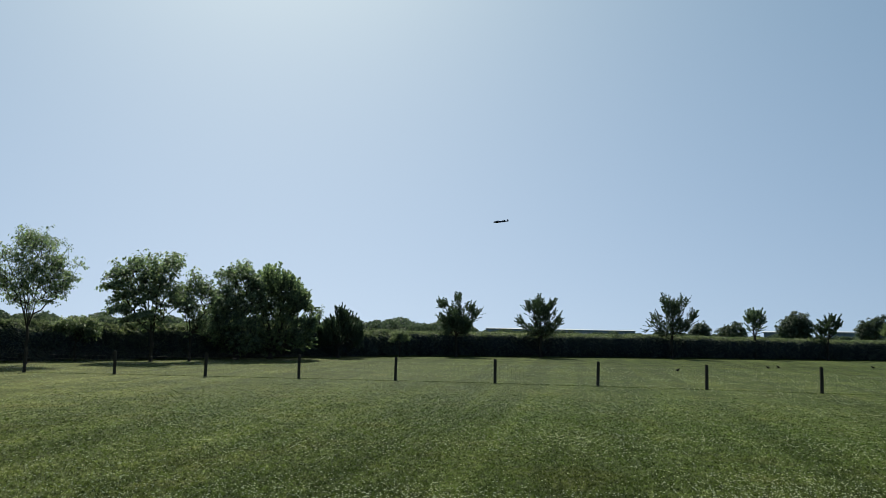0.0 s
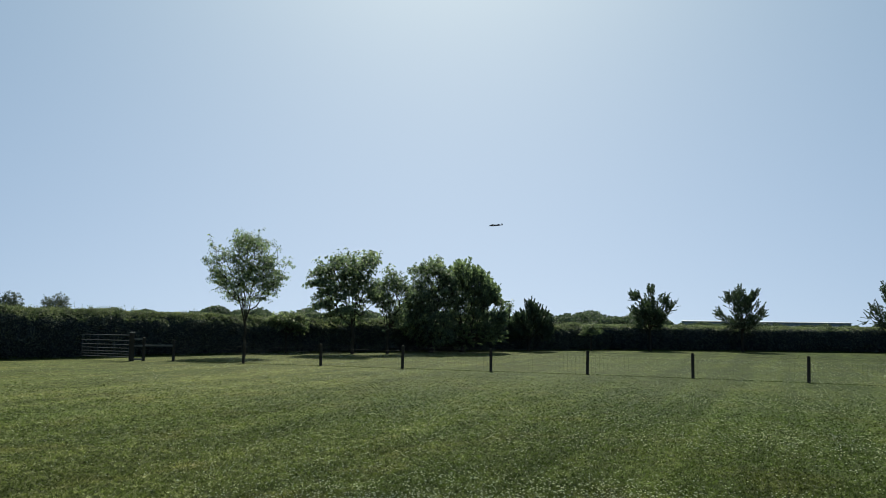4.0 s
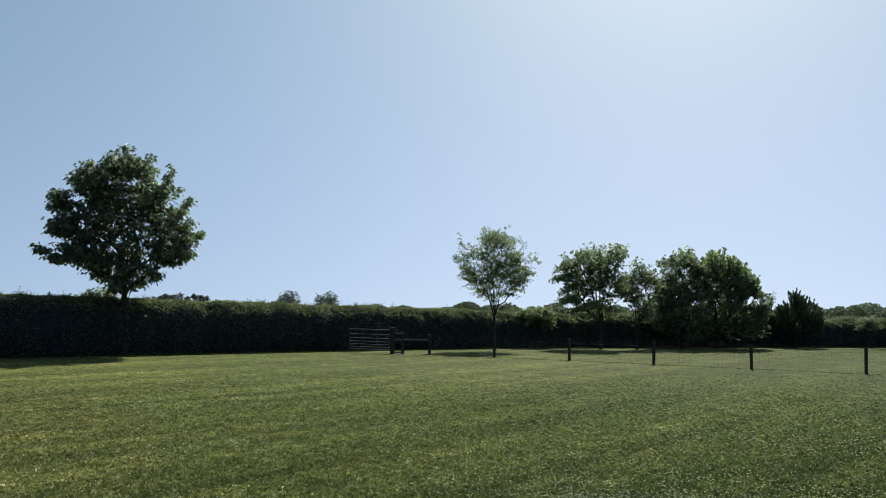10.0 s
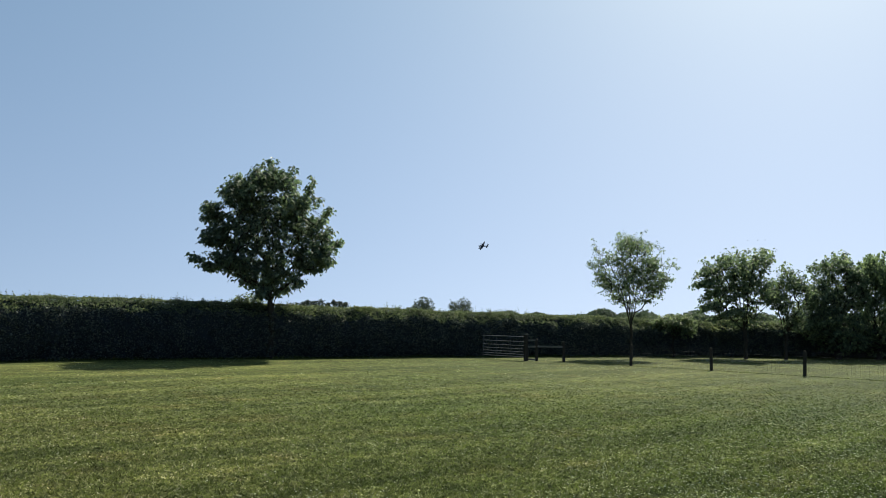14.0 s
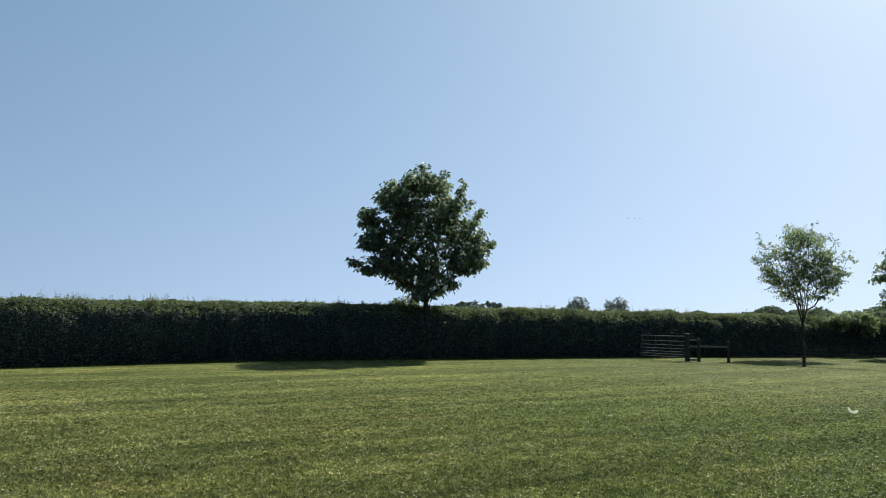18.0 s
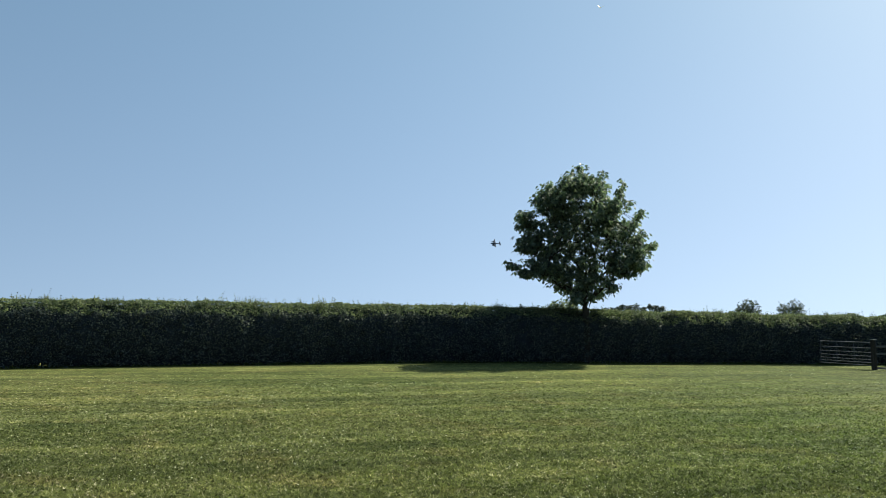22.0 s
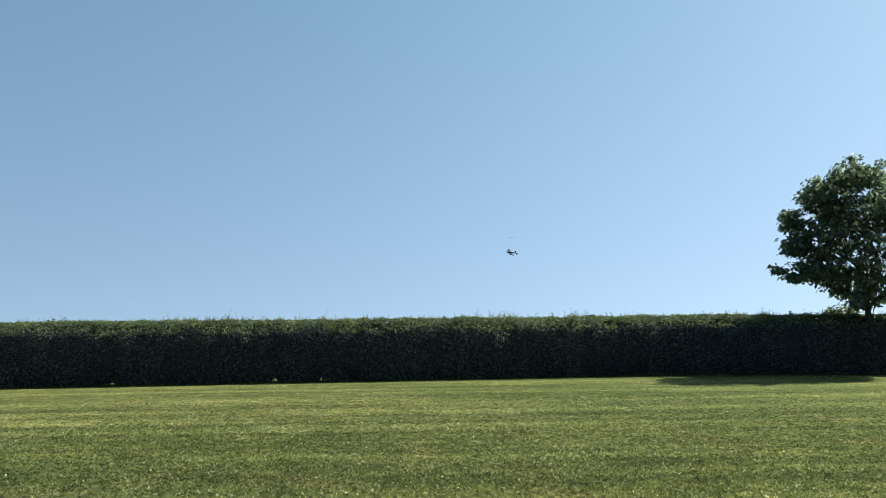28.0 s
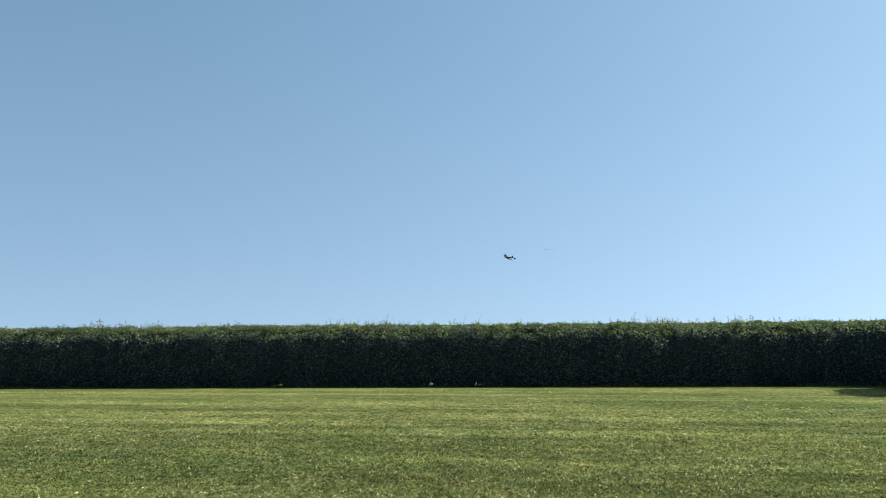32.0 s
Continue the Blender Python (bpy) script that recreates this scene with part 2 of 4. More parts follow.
BLADE_BLACK = plain_material("propeller_black", (0.015, 0.015, 0.015), (0.03, 0.03, 0.03), 4, 0.5)


# ---- building helpers ----
def at(yaw, distance, z=0.0):
    """A place, by degrees to the left of +y and metres from the viewer's spot."""
    return Vector((-math.sin(radians(yaw)) * distance, math.cos(radians(yaw)) * distance, z))


def sheet(name, verts, faces, mat, smooth=False):
    """A mesh from arrays; all faces have the same number of corners."""
    verts, faces = np.asarray(verts, np.float32), np.asarray(faces, np.int32)
    mesh = bpy.data.meshes.new(name)
    mesh.vertices.add(len(verts))
    mesh.vertices.foreach_set("co", verts.ravel())
    mesh.loops.add(faces.size)
    mesh.loops.foreach_set("vertex_index", faces.ravel())
    mesh.polygons.add(len(faces))
    mesh.polygons.foreach_set("loop_start", np.arange(0, faces.size, faces.shape[1], dtype=np.int32))
    mesh.polygons.foreach_set("use_smooth", np.full(len(faces), smooth))
    mesh.update(calc_edges=True)
    mesh.materials.append(mat)
    return mesh


def part(name, mesh, parent, label="", mat=None):
    """Links a mesh, or a bmesh with its material, as one part of a thing."""
    if isinstance(mesh, bmesh.types.BMesh):
        data = bpy.data.meshes.new(name)
        bmesh.ops.recalc_face_normals(mesh, faces=mesh.faces)
        mesh.to_mesh(data)
        mesh.free()
        data.materials.append(mat)
        mesh = data
    ob = new(name, mesh)
    ob.parent = parent
    if label:
        tagged(ob, label)
    return ob


def thing(name, place, label, category, group="", kind="", turn=0.0):
    ob = new(name)
    ob.empty_display_size = 0.3
    ob.matrix_basis = Matrix.Translation(place) @ pose(0, 0, 0, 0, 0, turn)
    return tagged(ob, label, category, group, kind)


def tubes(a, b, ra, rb, sides=5):
    """Tapered prisms from a to b, as vertex and quad arrays."""
    a, b = np.asarray(a, float), np.asarray(b, float)
    ra, rb = np.broadcast_to(ra, len(a)), np.broadcast_to(rb, len(a))
    along = b - a
    along /= np.linalg.norm(along, axis=1)[:, None] + 1e-9
    help_ = np.where(np.abs(along[:, 2:3]) > 0.9, [[1.0, 0, 0]], [[0, 0, 1.0]])
    u = np.cross(along, help_)
    u /= np.linalg.norm(u, axis=1)[:, None] + 1e-9
    v = np.cross(along, u)
    ang = np.arange(sides) * 2 * np.pi / sides
    ring = u[:, None] * np.cos(ang)[None, :, None] + v[:, None] * np.sin(ang)[None, :, None]
    verts = np.concatenate([a[:, None] + ring * ra[:, None, None], b[:, None] + ring * rb[:, None, None]], 1).reshape(-1, 3)
    k = np.arange(sides)
    quad = np.stack([k, (k + 1) % sides, sides + (k + 1) % sides, sides + k], 1)
    faces = (quad[None] + (np.arange(len(a)) * 2 * sides)[:, None, None]).reshape(-1, 4)
    return verts, faces


def leaves(rng, centres, size, narrow=0.55, up=0.3, spread=0.35):
    """Bent diamond leaves round the centres, as vertex and quad arrays."""
    n = len(centres)
    way = rng.normal(size=(n, 3))
    way[:, 2] = way[:, 2] * 0.7 - 0.15
    way /= np.linalg.norm(way, axis=1)[:, None]
    face = rng.normal(size=(n, 3))
    face[:, 2] += up * 3
    side = np.cross(way, face)
    side /= np.linalg.norm(side, axis=1)[:, None] + 1e-9
    s = (size * rng.uniform(1 - spread, 1 + spread, n))[:, None]
    base, tip = centres - way * s * 0.5, centres + way * s * 0.5
    mid = centres + np.cross(side, way) * s * 0.08
    verts = np.stack([base, mid + side * s * narrow / 2, tip, mid - side * s * narrow / 2], 1).reshape(-1, 3)
    return verts, np.arange(n * 4).reshape(-1, 4)


def leaves_set(rng, centres, way, face, size, narrow=0.7, fold=0.1, spread=0.3):
    """Bent diamond leaves that point along way and turn their upper side towards face."""
    way = way / (np.linalg.norm(way, axis=1)[:, None] + 1e-9)
    side = np.cross(way, face)
    side /= np.linalg.norm(side, axis=1)[:, None] + 1e-9
    s = (size * rng.uniform(1 - spread, 1 + spread, len(centres)))[:, None]
    mid = centres + np.cross(side, way) * s * fold
    verts = np.stack([centres - way * s * 0.5, mid + side * s * narrow / 2, centres + way * s * 0.5, mid - side * s * narrow / 2], 1).reshape(-1, 3)
    return verts, np.arange(len(centres) * 4).reshape(-1, 4)


def box_bm(bm, size, centre, turn=0.0, bevel=0.0):
    m = Matrix.Translation(centre) @ pose(0, 0, 0, 0, 0, turn) @ Matrix.Diagonal((*size, 1))
    made = bmesh.ops.create_cube(bm, size=1, matrix=m)
    if bevel:
        edges = list({e for v in made["verts"] for e in v.link_edges})
        bmesh.ops.bevel(bm, geom=edges, offset=bevel, segments=2, affect="EDGES")


def rod_bm(bm, a, b, r, sides=8, r2=None):
    a, b = Vector(a), Vector(b)
    m = Matrix.Translation((a + b) / 2) @ (b - a).to_track_quat("Z", "Y").to_matrix().to_4x4()
    bmesh.ops.create_cone(bm, cap_ends=True, segments=sides, radius1=r, radius2=r if r2 is None else r2, depth=(b - a).length, matrix=m)


# ---- ground ----
def build_ground():
    size, cuts = 4200.0, 24
    line = np.sign(np.linspace(-1, 1, cuts)) * np.abs(np.linspace(-1, 1, cuts)) ** 2.2 * size
    gx, gy = np.meshgrid(line, line)
    verts = np.stack([gx.ravel(), gy.ravel(), 0 * gx.ravel()], 1)
    i = (np.arange(cuts - 1)[:, None] * cuts + np.arange(cuts - 1)).ravel()
    ground = new("ground", sheet("ground", verts, np.stack([i, i + 1, i + cuts + 1, i + cuts], 1), LAWN))
    tagged(ground, "mown green lawn with dry yellowish patches", "ground", kind="structure")


build_ground()


# ---- hedges ----
def ripple(s, seed, scale):
    """Smooth random wave along a line of metres."""
    rng = np.random.default_rng(seed)
    out = np.zeros_like(s)
    for k in range(5):
        out += np.sin(s * scale * (0.6 + 0.7 * k) + rng.uniform(0, 7)) * rng.uniform(0.5, 1) / (1 + 0.5 * k)
    return out / 2.2


def hedge(line, heights, label, seed, width=1.7, density=540, leaf=0.08, shoots=3.2, gap=0.3, lean=0.6, lumpy=1.0):
    """A clipped hedge along the line of its front foot: thin stems, dark inside, leaves, loose shoots on top."""
    rng = np.random.default_rng(seed)
    pts = np.array(line, float)
    root = thing("hedge", (*pts[0], 0), label, "hedge")
    step = np.diff(pts, axis=0)
    length = np.hypot(*step.T)
    ends = np.r_[0, np.cumsum(length)]
    total = ends[-1]

    def frame_at(s):
        x, y = np.interp(s, ends, pts[:, 0]), np.interp(s, ends, pts[:, 1])
        e = 0.6
        tx = np.interp(s + e, ends, pts[:, 0]) - np.interp(s - e, ends, pts[:, 0])
        ty = np.interp(s + e, ends, pts[:, 1]) - np.interp(s - e, ends, pts[:, 1])
        n = np.hypot(tx, ty) + 1e-9
        tall = np.interp(s, ends, heights) + lumpy * (0.05 * ripple(s, seed, 1.7) + 0.05 * ripple(s, seed + 9, 0.35)) + 0.045 * ripple(s, seed + 13, 5.0) + 0.035 * ripple(s, seed + 14, 12.0)
        return np.stack([x, y], 1) - pts[0], np.stack([tx / n, ty / n], 1), tall

    def place(s, depth, z):
        """Depth runs away from the viewer, across the line."""
        p, t, _ = frame_at(s)
        back = np.stack([-t[:, 1], t[:, 0]], 1)
        middle = pts[0] + p
        away = np.sign((back * middle).sum(1))[:, None]
        return np.c_[p + back * away * depth[:, None], z]

    def hollow(s):
        """How high the foot of the hedge is bare."""
        return np.clip(ripple(s, seed + 41, 1.3) + 0.9 * ripple(s, seed + 42, 9.0) + 0.5 * ripple(s, seed + 43, 21.0) - 0.6, 0, 0.5) * gap * 0.6

    # solid core, standing for the shade between the inner twigs
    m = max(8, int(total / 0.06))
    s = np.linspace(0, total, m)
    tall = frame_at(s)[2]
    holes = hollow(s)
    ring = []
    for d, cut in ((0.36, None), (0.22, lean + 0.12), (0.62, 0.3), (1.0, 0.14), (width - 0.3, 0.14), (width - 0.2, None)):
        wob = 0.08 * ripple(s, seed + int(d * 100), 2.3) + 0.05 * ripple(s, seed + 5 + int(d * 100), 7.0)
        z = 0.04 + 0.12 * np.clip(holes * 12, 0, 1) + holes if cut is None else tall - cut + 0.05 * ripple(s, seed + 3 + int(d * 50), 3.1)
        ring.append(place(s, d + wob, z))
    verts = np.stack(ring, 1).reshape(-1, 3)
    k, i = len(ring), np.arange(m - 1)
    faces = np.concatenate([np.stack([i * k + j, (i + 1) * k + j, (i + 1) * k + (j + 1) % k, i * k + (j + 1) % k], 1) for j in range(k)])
    part("shade_core", sheet("shade_core", verts, faces, CORE, True), root, "solid hedge core, inner shade put into its dark colour")
    # stems
    n = int(total * 11)
    s = rng.uniform(0, total, n)
    d = rng.uniform(0.45, width - 0.4, n)
    foot = place(s, d, np.full(n, -0.05))
    head = place(s + rng.normal(0, 0.12, n), d + rng.normal(0, 0.1, n), np.full(n, gap + 0.5))
    v, f = tubes(foot, head, rng.uniform(0.012, 0.035, n), 0.012, 4)
    tagged(part("stem_growth", sheet("stem_growth", v, f, TWIG), root, "bare brown stems at the hedge foot"), kind="stuff")
    # leaves on the front and over the rounded top
    n = int(total * 4.2 * density)
    s = rng.uniform(0, total, n)
    tall = frame_at(s)[2]
    where = rng.uniform(0, 1, n)
    face_n = where < 0.66
    z = np.where(face_n, 0.03 + (tall - 0.03) * rng.uniform(0, 1, n), 0)
    z = np.where(face_n & (rng.uniform(0, 1, n) < 0.2), tall - lean * rng.uniform(0, 1.05, n), z)
    d = 0.16 * ripple(s, seed + 21, 2.7) + 0.12 * ripple(s * 1.0 + z * 2.1, seed + 22, 3.9) + 0.06 * ripple(s - z * 1.7, seed + 23, 8.0) + np.abs(rng.normal(0, 0.09, n)) + 0.14 * np.clip((tall - lean - z) / tall, 0, 1)
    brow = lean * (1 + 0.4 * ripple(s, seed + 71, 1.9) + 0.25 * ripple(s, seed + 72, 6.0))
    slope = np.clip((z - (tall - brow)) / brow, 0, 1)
    d = np.where(face_n, d + slope ** 1.4 * 0.85, rng.uniform(0.5, width, n))
    top = tall - 0.25 * np.clip((0.9 - d) / 0.5, 0, 1) + 0.05 * ripple(s + d, seed + 31, 4.0) - np.abs(rng.normal(0, 0.05, n))
    z = np.where(face_n, z, top)
    low = face_n & (z > 0.14) & (z < 0.18 + hollow(s)) & (hollow(s) > 0.02) & (rng.uniform(0, 1, n) < 0.93)
    keep = ~low
    centres = place(s, d, z)[keep]
    # leaves on the sunlit slope and top take the brightened copy
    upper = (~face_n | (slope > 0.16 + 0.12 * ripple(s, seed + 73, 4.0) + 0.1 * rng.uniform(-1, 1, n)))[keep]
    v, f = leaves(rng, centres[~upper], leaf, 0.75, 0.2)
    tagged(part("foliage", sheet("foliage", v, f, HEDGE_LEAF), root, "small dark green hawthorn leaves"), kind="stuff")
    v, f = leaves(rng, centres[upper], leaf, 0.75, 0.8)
    tagged(part("upper_foliage", sheet("upper_foliage", v, f, SUNLIT_YOUNG_LEAF), root, "fresh yellow-green leaves over the rounded top, colour brightened as sunlit"), kind="stuff")
    # uncut grass under the hedge
    n = int(total * 420)
    s = rng.uniform(0, total, n)
    d = rng.uniform(0.14, 0.4, n) + 0.06 * ripple(s, seed + 61, 2.0)
    foot = place(s, d, np.zeros(n))
    tip = foot + np.c_[rng.normal(0, 0.05, (n, 2)), rng.uniform(0.04, 0.17, n) * (0.8 + 0.4 * ripple(s, seed + 62, 1.3))]
    wide = np.c_[rng.normal(0, 0.012, (n, 2)), np.zeros(n)]
    v = np.stack([foot - wide, foot + wide, tip], 1).reshape(-1, 3)
    tagged(part("rough_grass", sheet("rough_grass", v, np.arange(n * 3).reshape(-1, 3), BLADE), root, "uncut grass along the hedge foot"), kind="stuff")
    # young shoots above the cut
    n = int(total * 15 * shoots)
    bunch = rng.uniform(0, total, int(total * 2.2))
    s = np.where(rng.uniform(0, 1, n) < 0.6, rng.choice(bunch, n) + rng.normal(0, 0.12, n), rng.uniform(0, total, n))
    tall = frame_at(s)[2]
    d = rng.uniform(0.3, width * 0.75, n)
    tallness = np.clip(rng.gamma(1.6, 0.045, n) * (1 + 0.8 * ripple(s, seed + 51, 0.8)), 0.03, 0.42)
    foot = place(s, d, tall - 0.12)
    head = foot + np.c_[rng.normal(0, 0.22, (n, 2)), np.ones(n)] * (tallness + 0.1)[:, None]
    v, f = tubes(foot, head, 0.005, 0.003, 3)
    tagged(part("shoot_growth", sheet("shoot_growth", v, f, TWIG), root, "thin upright shoots above the cut"), kind="stuff")
    each = 8
    w = np.tile(np.linspace(0.1, 1.0, each), n)[:, None]
    c = np.repeat(foot, each, 0) * (1 - w) + np.repeat(head, each, 0) * w + rng.normal(0, 0.022, (n * each, 3))
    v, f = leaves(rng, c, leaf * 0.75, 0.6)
    tagged(part("top_growth", sheet("top_growth", v, f, SUNLIT_YOUNG_LEAF), root, "loose young shoots standing above the cut top"), kind="stuff")
    return root


hedge([(-39.3, -36.0), (-37.6, -20.1), (-36.0, 0.0), (-34.4, 16.9), (-29.5, 28.6), (-26.7, 34.7), (-24.6, 38.6), (-20.6, 45.2)], (2.78, 2.78, 2.78, 2.76, 2.58, 2.46, 2.42, 2.2),
      "long clipped green hawthorn hedge, dark in shade with a sunlit top", 11)
hedge([(-21.6, 44.2), (-16.0, 49.9), (-8.5, 57.2), (-0.4, 65.0)], (2.1, 2.2, 2.1, 2.0), "overgrown dark hedge under the row of trees", 14, shoots=2.0, gap=0.36, lumpy=4.0)
hedge([(-1.0, 64.7), (7.0, 67.7), (17.2, 71.1), (28.0, 73.1), (39.4, 75.2), (56, 78.5)], (2.0, 2.02, 2.04, 2.0, 1.93, 1.9),
      "low trimmed hedge at the far side of the field", 15, 2.2, 240, 0.11, 0.7, 0.25, 0.35)


# ---- trees ----
def tree(name, yaw, distance, lobes, fork, trunk_r, label, leaf_mat, seed, targets=220, per=70, leaf=0.13, clump=0.26,
         stems=1, group="", deep=0.9, lean=0.0, upright=0.0, shoot=0.42, habit="spray", tiers=0.6, step_z=0.7, narrow=0.72):
    """A tapered trunk, limbs that reach into every lobe of the crown, and leaf clumps on their ends.
    Lobes: metres across the view, height, radius. Habit: flat sprays of drooping leaves, or long leafy fingers."""
    rng = np.random.default_rng(seed)
    root = thing(name, at(yaw, distance), label, "tree", group, turn=yaw)
    lobes = np.array(lobes, float)
    lobes[:, 2] = np.maximum(lobes[:, 2] - shoot * 0.4 - clump * 0.6, 0.05)
    reach = (np.abs(lobes[:, 0]) + lobes[:, 2]).max()
    weight = (lobes[:, 2] + 0.1) ** 1.7
    pick = rng.choice(len(lobes), targets, p=weight / weight.sum())
    ball = rng.normal(size=(targets, 3))
    ball *= (rng.uniform(0.4, 1.1, targets) ** 0.6 / np.linalg.norm(ball, axis=1))[:, None]
    # the lobes run into their neighbours
    apart = np.hypot(lobes[:, 0][:, None] - lobes[:, 0], lobes[:, 1][:, None] - lobes[:, 1])
    close = np.argsort(apart, axis=1)[:, 1:4] if len(lobes) > 3 else np.zeros((len(lobes), 3), int)
    beside = close[pick, rng.integers(0, 3, targets)]
    share = (rng.uniform(0, 0.6, targets) * (apart[pick, beside] < lobes[pick, 2] + lobes[beside, 2] + shoot))[:, None]
    lob = lobes[pick] * (1 - share) + lobes[beside] * share
    depth = np.sqrt(np.clip(reach ** 2 - lob[:, 0] ** 2, 0, None)) * deep * 0.62
    off = rng.uniform(-1, 1, targets) * np.clip(depth - lob[:, 2] * 0.5, 0, None)
    goal = np.stack([lob[:, 0] + ball[:, 0] * lob[:, 2], off + ball[:, 1] * lob[:, 2], lob[:, 1] + ball[:, 2] * lob[:, 2]], 1)
    goal[:, 2] = np.clip(goal[:, 2], 0.35, None)
    # foliage gathers in drooping tiers
    far = np.hypot(goal[:, 0], goal[:, 1])
    level = goal[:, 2] + 0.22 * far + 0.25 * np.sin(3 * np.arctan2(goal[:, 1], goal[:, 0]) + seed)
    goal[:, 2] -= tiers * ((level / step_z + 0.5) % 1.0 - 0.5) * step_z
    # a trunk up to the fork, then main limbs that rise and spread
    crown_top, crown_mid = goal[:, 2].max(), lobes[:, 1].mean()
    nodes, parent = [(0.0, 0.0, -0.1)], [-1]
    high = fork * (0.8 if stems > 1 else 1.0)
    for z in np.linspace(0, high, 5)[1:]:
        nodes.append((lean * z + rng.normal(0, 0.02), rng.normal(0, 0.02), z))
        parent.append(len(nodes) - 2)
    foot = len(nodes) - 1
    for k in range(stems):
        last = foot
        side = 0.0 if stems == 1 else (k + 0.5) / stems * 2 - 1
        end_x = side * reach * 0.62
        over = lobes[:, 1] + np.sqrt(np.clip(lobes[:, 2] ** 2 - (lobes[:, 0] - end_x) ** 2, 0, None)) - 99 * (np.abs(lobes[:, 0] - end_x) > lobes[:, 2])
        end_z = max(over.max(), crown_mid) - 0.35
        end_y = 0.0 if stems == 1 else rng.uniform(-0.55, 0.55) * reach * deep
        for h in np.linspace(0, 1, 9)[1:]:
            out = h ** 1.4
            nodes.append((lean * high + end_x * out + rng.normal(0, 0.03), end_y * out + rng.normal(0, 0.03), high + (end_z - high) * h ** 0.92))
            parent.append(last)
            last = len(nodes) - 1
    trunk_n = len(nodes)
    order = np.argsort(np.linalg.norm(goal - np.array([0, 0, fork]), axis=1))
    ends = []
    for g in goal[order]:
        arr = np.array(nodes)
        dist = np.linalg.norm(arr - g, axis=1) + 1.3 * np.clip(arr[:, 2] - g[2] + 0.6 * np.linalg.norm(arr[:, :2] - g[:2], axis=1), 0, None)
        dist[arr[:, 2] < fork * 0.62] += 50
        near = int(np.argmin(dist))
        a = arr[near]
        span = np.linalg.norm(g - a)
        count = int(np.clip(span / 0.45, 1, 5))
        last = near
        for q in range(1, count + 1):
            w = q / count
            p = a + (g - a) * w + np.array([0, 0, -0.12 * span * math.sin(math.pi * w)]) + rng.normal(0, 0.03, 3) * (q < count)
            nodes.append(tuple(p))
            parent.append(last)
            last = len(nodes) - 1
        ends.append(last)
    arr, par = np.array(nodes), np.array(parent)
    load = np.zeros(len(arr))
    load[ends] = 1
    owner = np.full(len(arr), -1)
    for i in range(len(arr) - 1, 0, -1):
        load[par[i]] += load[i]
    for i in range(trunk_n, len(arr)):
        owner[i] = i if par[i] < trunk_n else owner[par[i]]
    rad = 0.007 + (trunk_r - 0.007) * (load / load[0]) ** 0.62
    rad[0] = trunk_r * 1.35
    t = np.arange(1, trunk_n)
    v, f = tubes(arr[par[t]], arr[t], rad[par[t]], rad[t], 8)
    part("trunk", sheet("trunk", v, f, BARK, True), root, "tapered bark-covered trunk")
    twigs = []
    for o in np.unique(owner[trunk_n:]):
        own = np.nonzero(owner == o)[0]
        if load[o] >= 7:
            v, f = tubes(arr[par[own]], arr[own], np.minimum(rad[par[own]], rad[o] * 1.15), rad[own], 5)
            part("limb", sheet("limb", v, f, BARK, True), root)
        else:
            twigs += own.tolist()
    if twigs:
        own = np.array(twigs)
        v, f = tubes(arr[par[own]], arr[own], np.minimum(rad[par[own]], 0.03), rad[own], 4)
        tagged(part("twigs", sheet("twigs", v, f, BARK), root), kind="stuff")
    # leaves along the outer shoots
    tip = np.array(ends)
    way = arr[tip] - arr[par[tip]]
    way /= np.linalg.norm(way, axis=1)[:, None] + 1e-9
    out = arr[tip] - np.array([0, 0, crown_mid * 0.8])
    out /= np.linalg.norm(out, axis=1)[:, None] + 1e-9
    way = 0.5 * way + 0.8 * out + rng.normal(0, 0.3 if habit == "spray" else 0.4, way.shape) + np.array([0, 0, 0.1 + upright])
    way /= np.linalg.norm(way, axis=1)[:, None]
    long = shoot * rng.uniform(0.5, 1.25, len(tip))
    v, f = tubes(arr[tip], arr[tip] + way * long[:, None], 0.006, 0.003, 3)
    tagged(part("shoot_growth", sheet("shoot_growth", v, f, BARK), root), kind="stuff")
    count = int(per * targets)
    which = rng.integers(0, len(tip), count)
    ang = rng.uniform(0, 2 * np.pi, count)
    flat = np.stack([np.cos(ang), np.sin(ang), 0 * ang], 1)
    start, along, span = arr[tip][which], way[which], long[which]
    if habit == "spray":
        # two or three rosettes on each shoot, their leaves arching outwards and down
        knot = rng.integers(0, 3, count)
        sway = rng.normal(0, clump * 0.45, (len(tip), 3, 3)) * np.array([1, 1, 0.5])
        r = clump * rng.uniform(0.15, 1.15, count) ** 0.8
        c = start + along * ((0.25 + 0.37 * knot) * span)[:, None] + sway[which, knot] + flat * r[:, None]
        c[:, 2] += 0.25 * clump - 0.9 * r ** 2 / clump + rng.normal(0, 0.025, count)
        point = flat + 0.25 * along + np.stack([0 * r, 0 * r, -0.25 - 1.1 * r / clump], 1) + rng.normal(0, 0.3, (count, 3))
        face = np.array([0, 0, 1.0]) + 0.5 * flat + rng.normal(0, 0.3, (count, 3))
    else:
        # leaves packed along a finger, pointing forwards
        u = rng.uniform(-0.1, 1.0, count)
        across = flat - along * (flat * along).sum(1)[:, None]
        c = start + along * (u * span)[:, None] + across * (clump * (1.05 - 0.6 * u) * rng.uniform(0.3, 1, count))[:, None]
        point = along + across * (0.75 - 0.5 * u)[:, None] + rng.normal(0, 0.2, (count, 3))
        face = across + np.array([0, 0, 0.8]) + rng.normal(0, 0.25, (count, 3))
    keep = c[:, 2] > 0.15
    v, f = leaves_set(rng, c[keep], point[keep], face[keep], leaf, narrow)
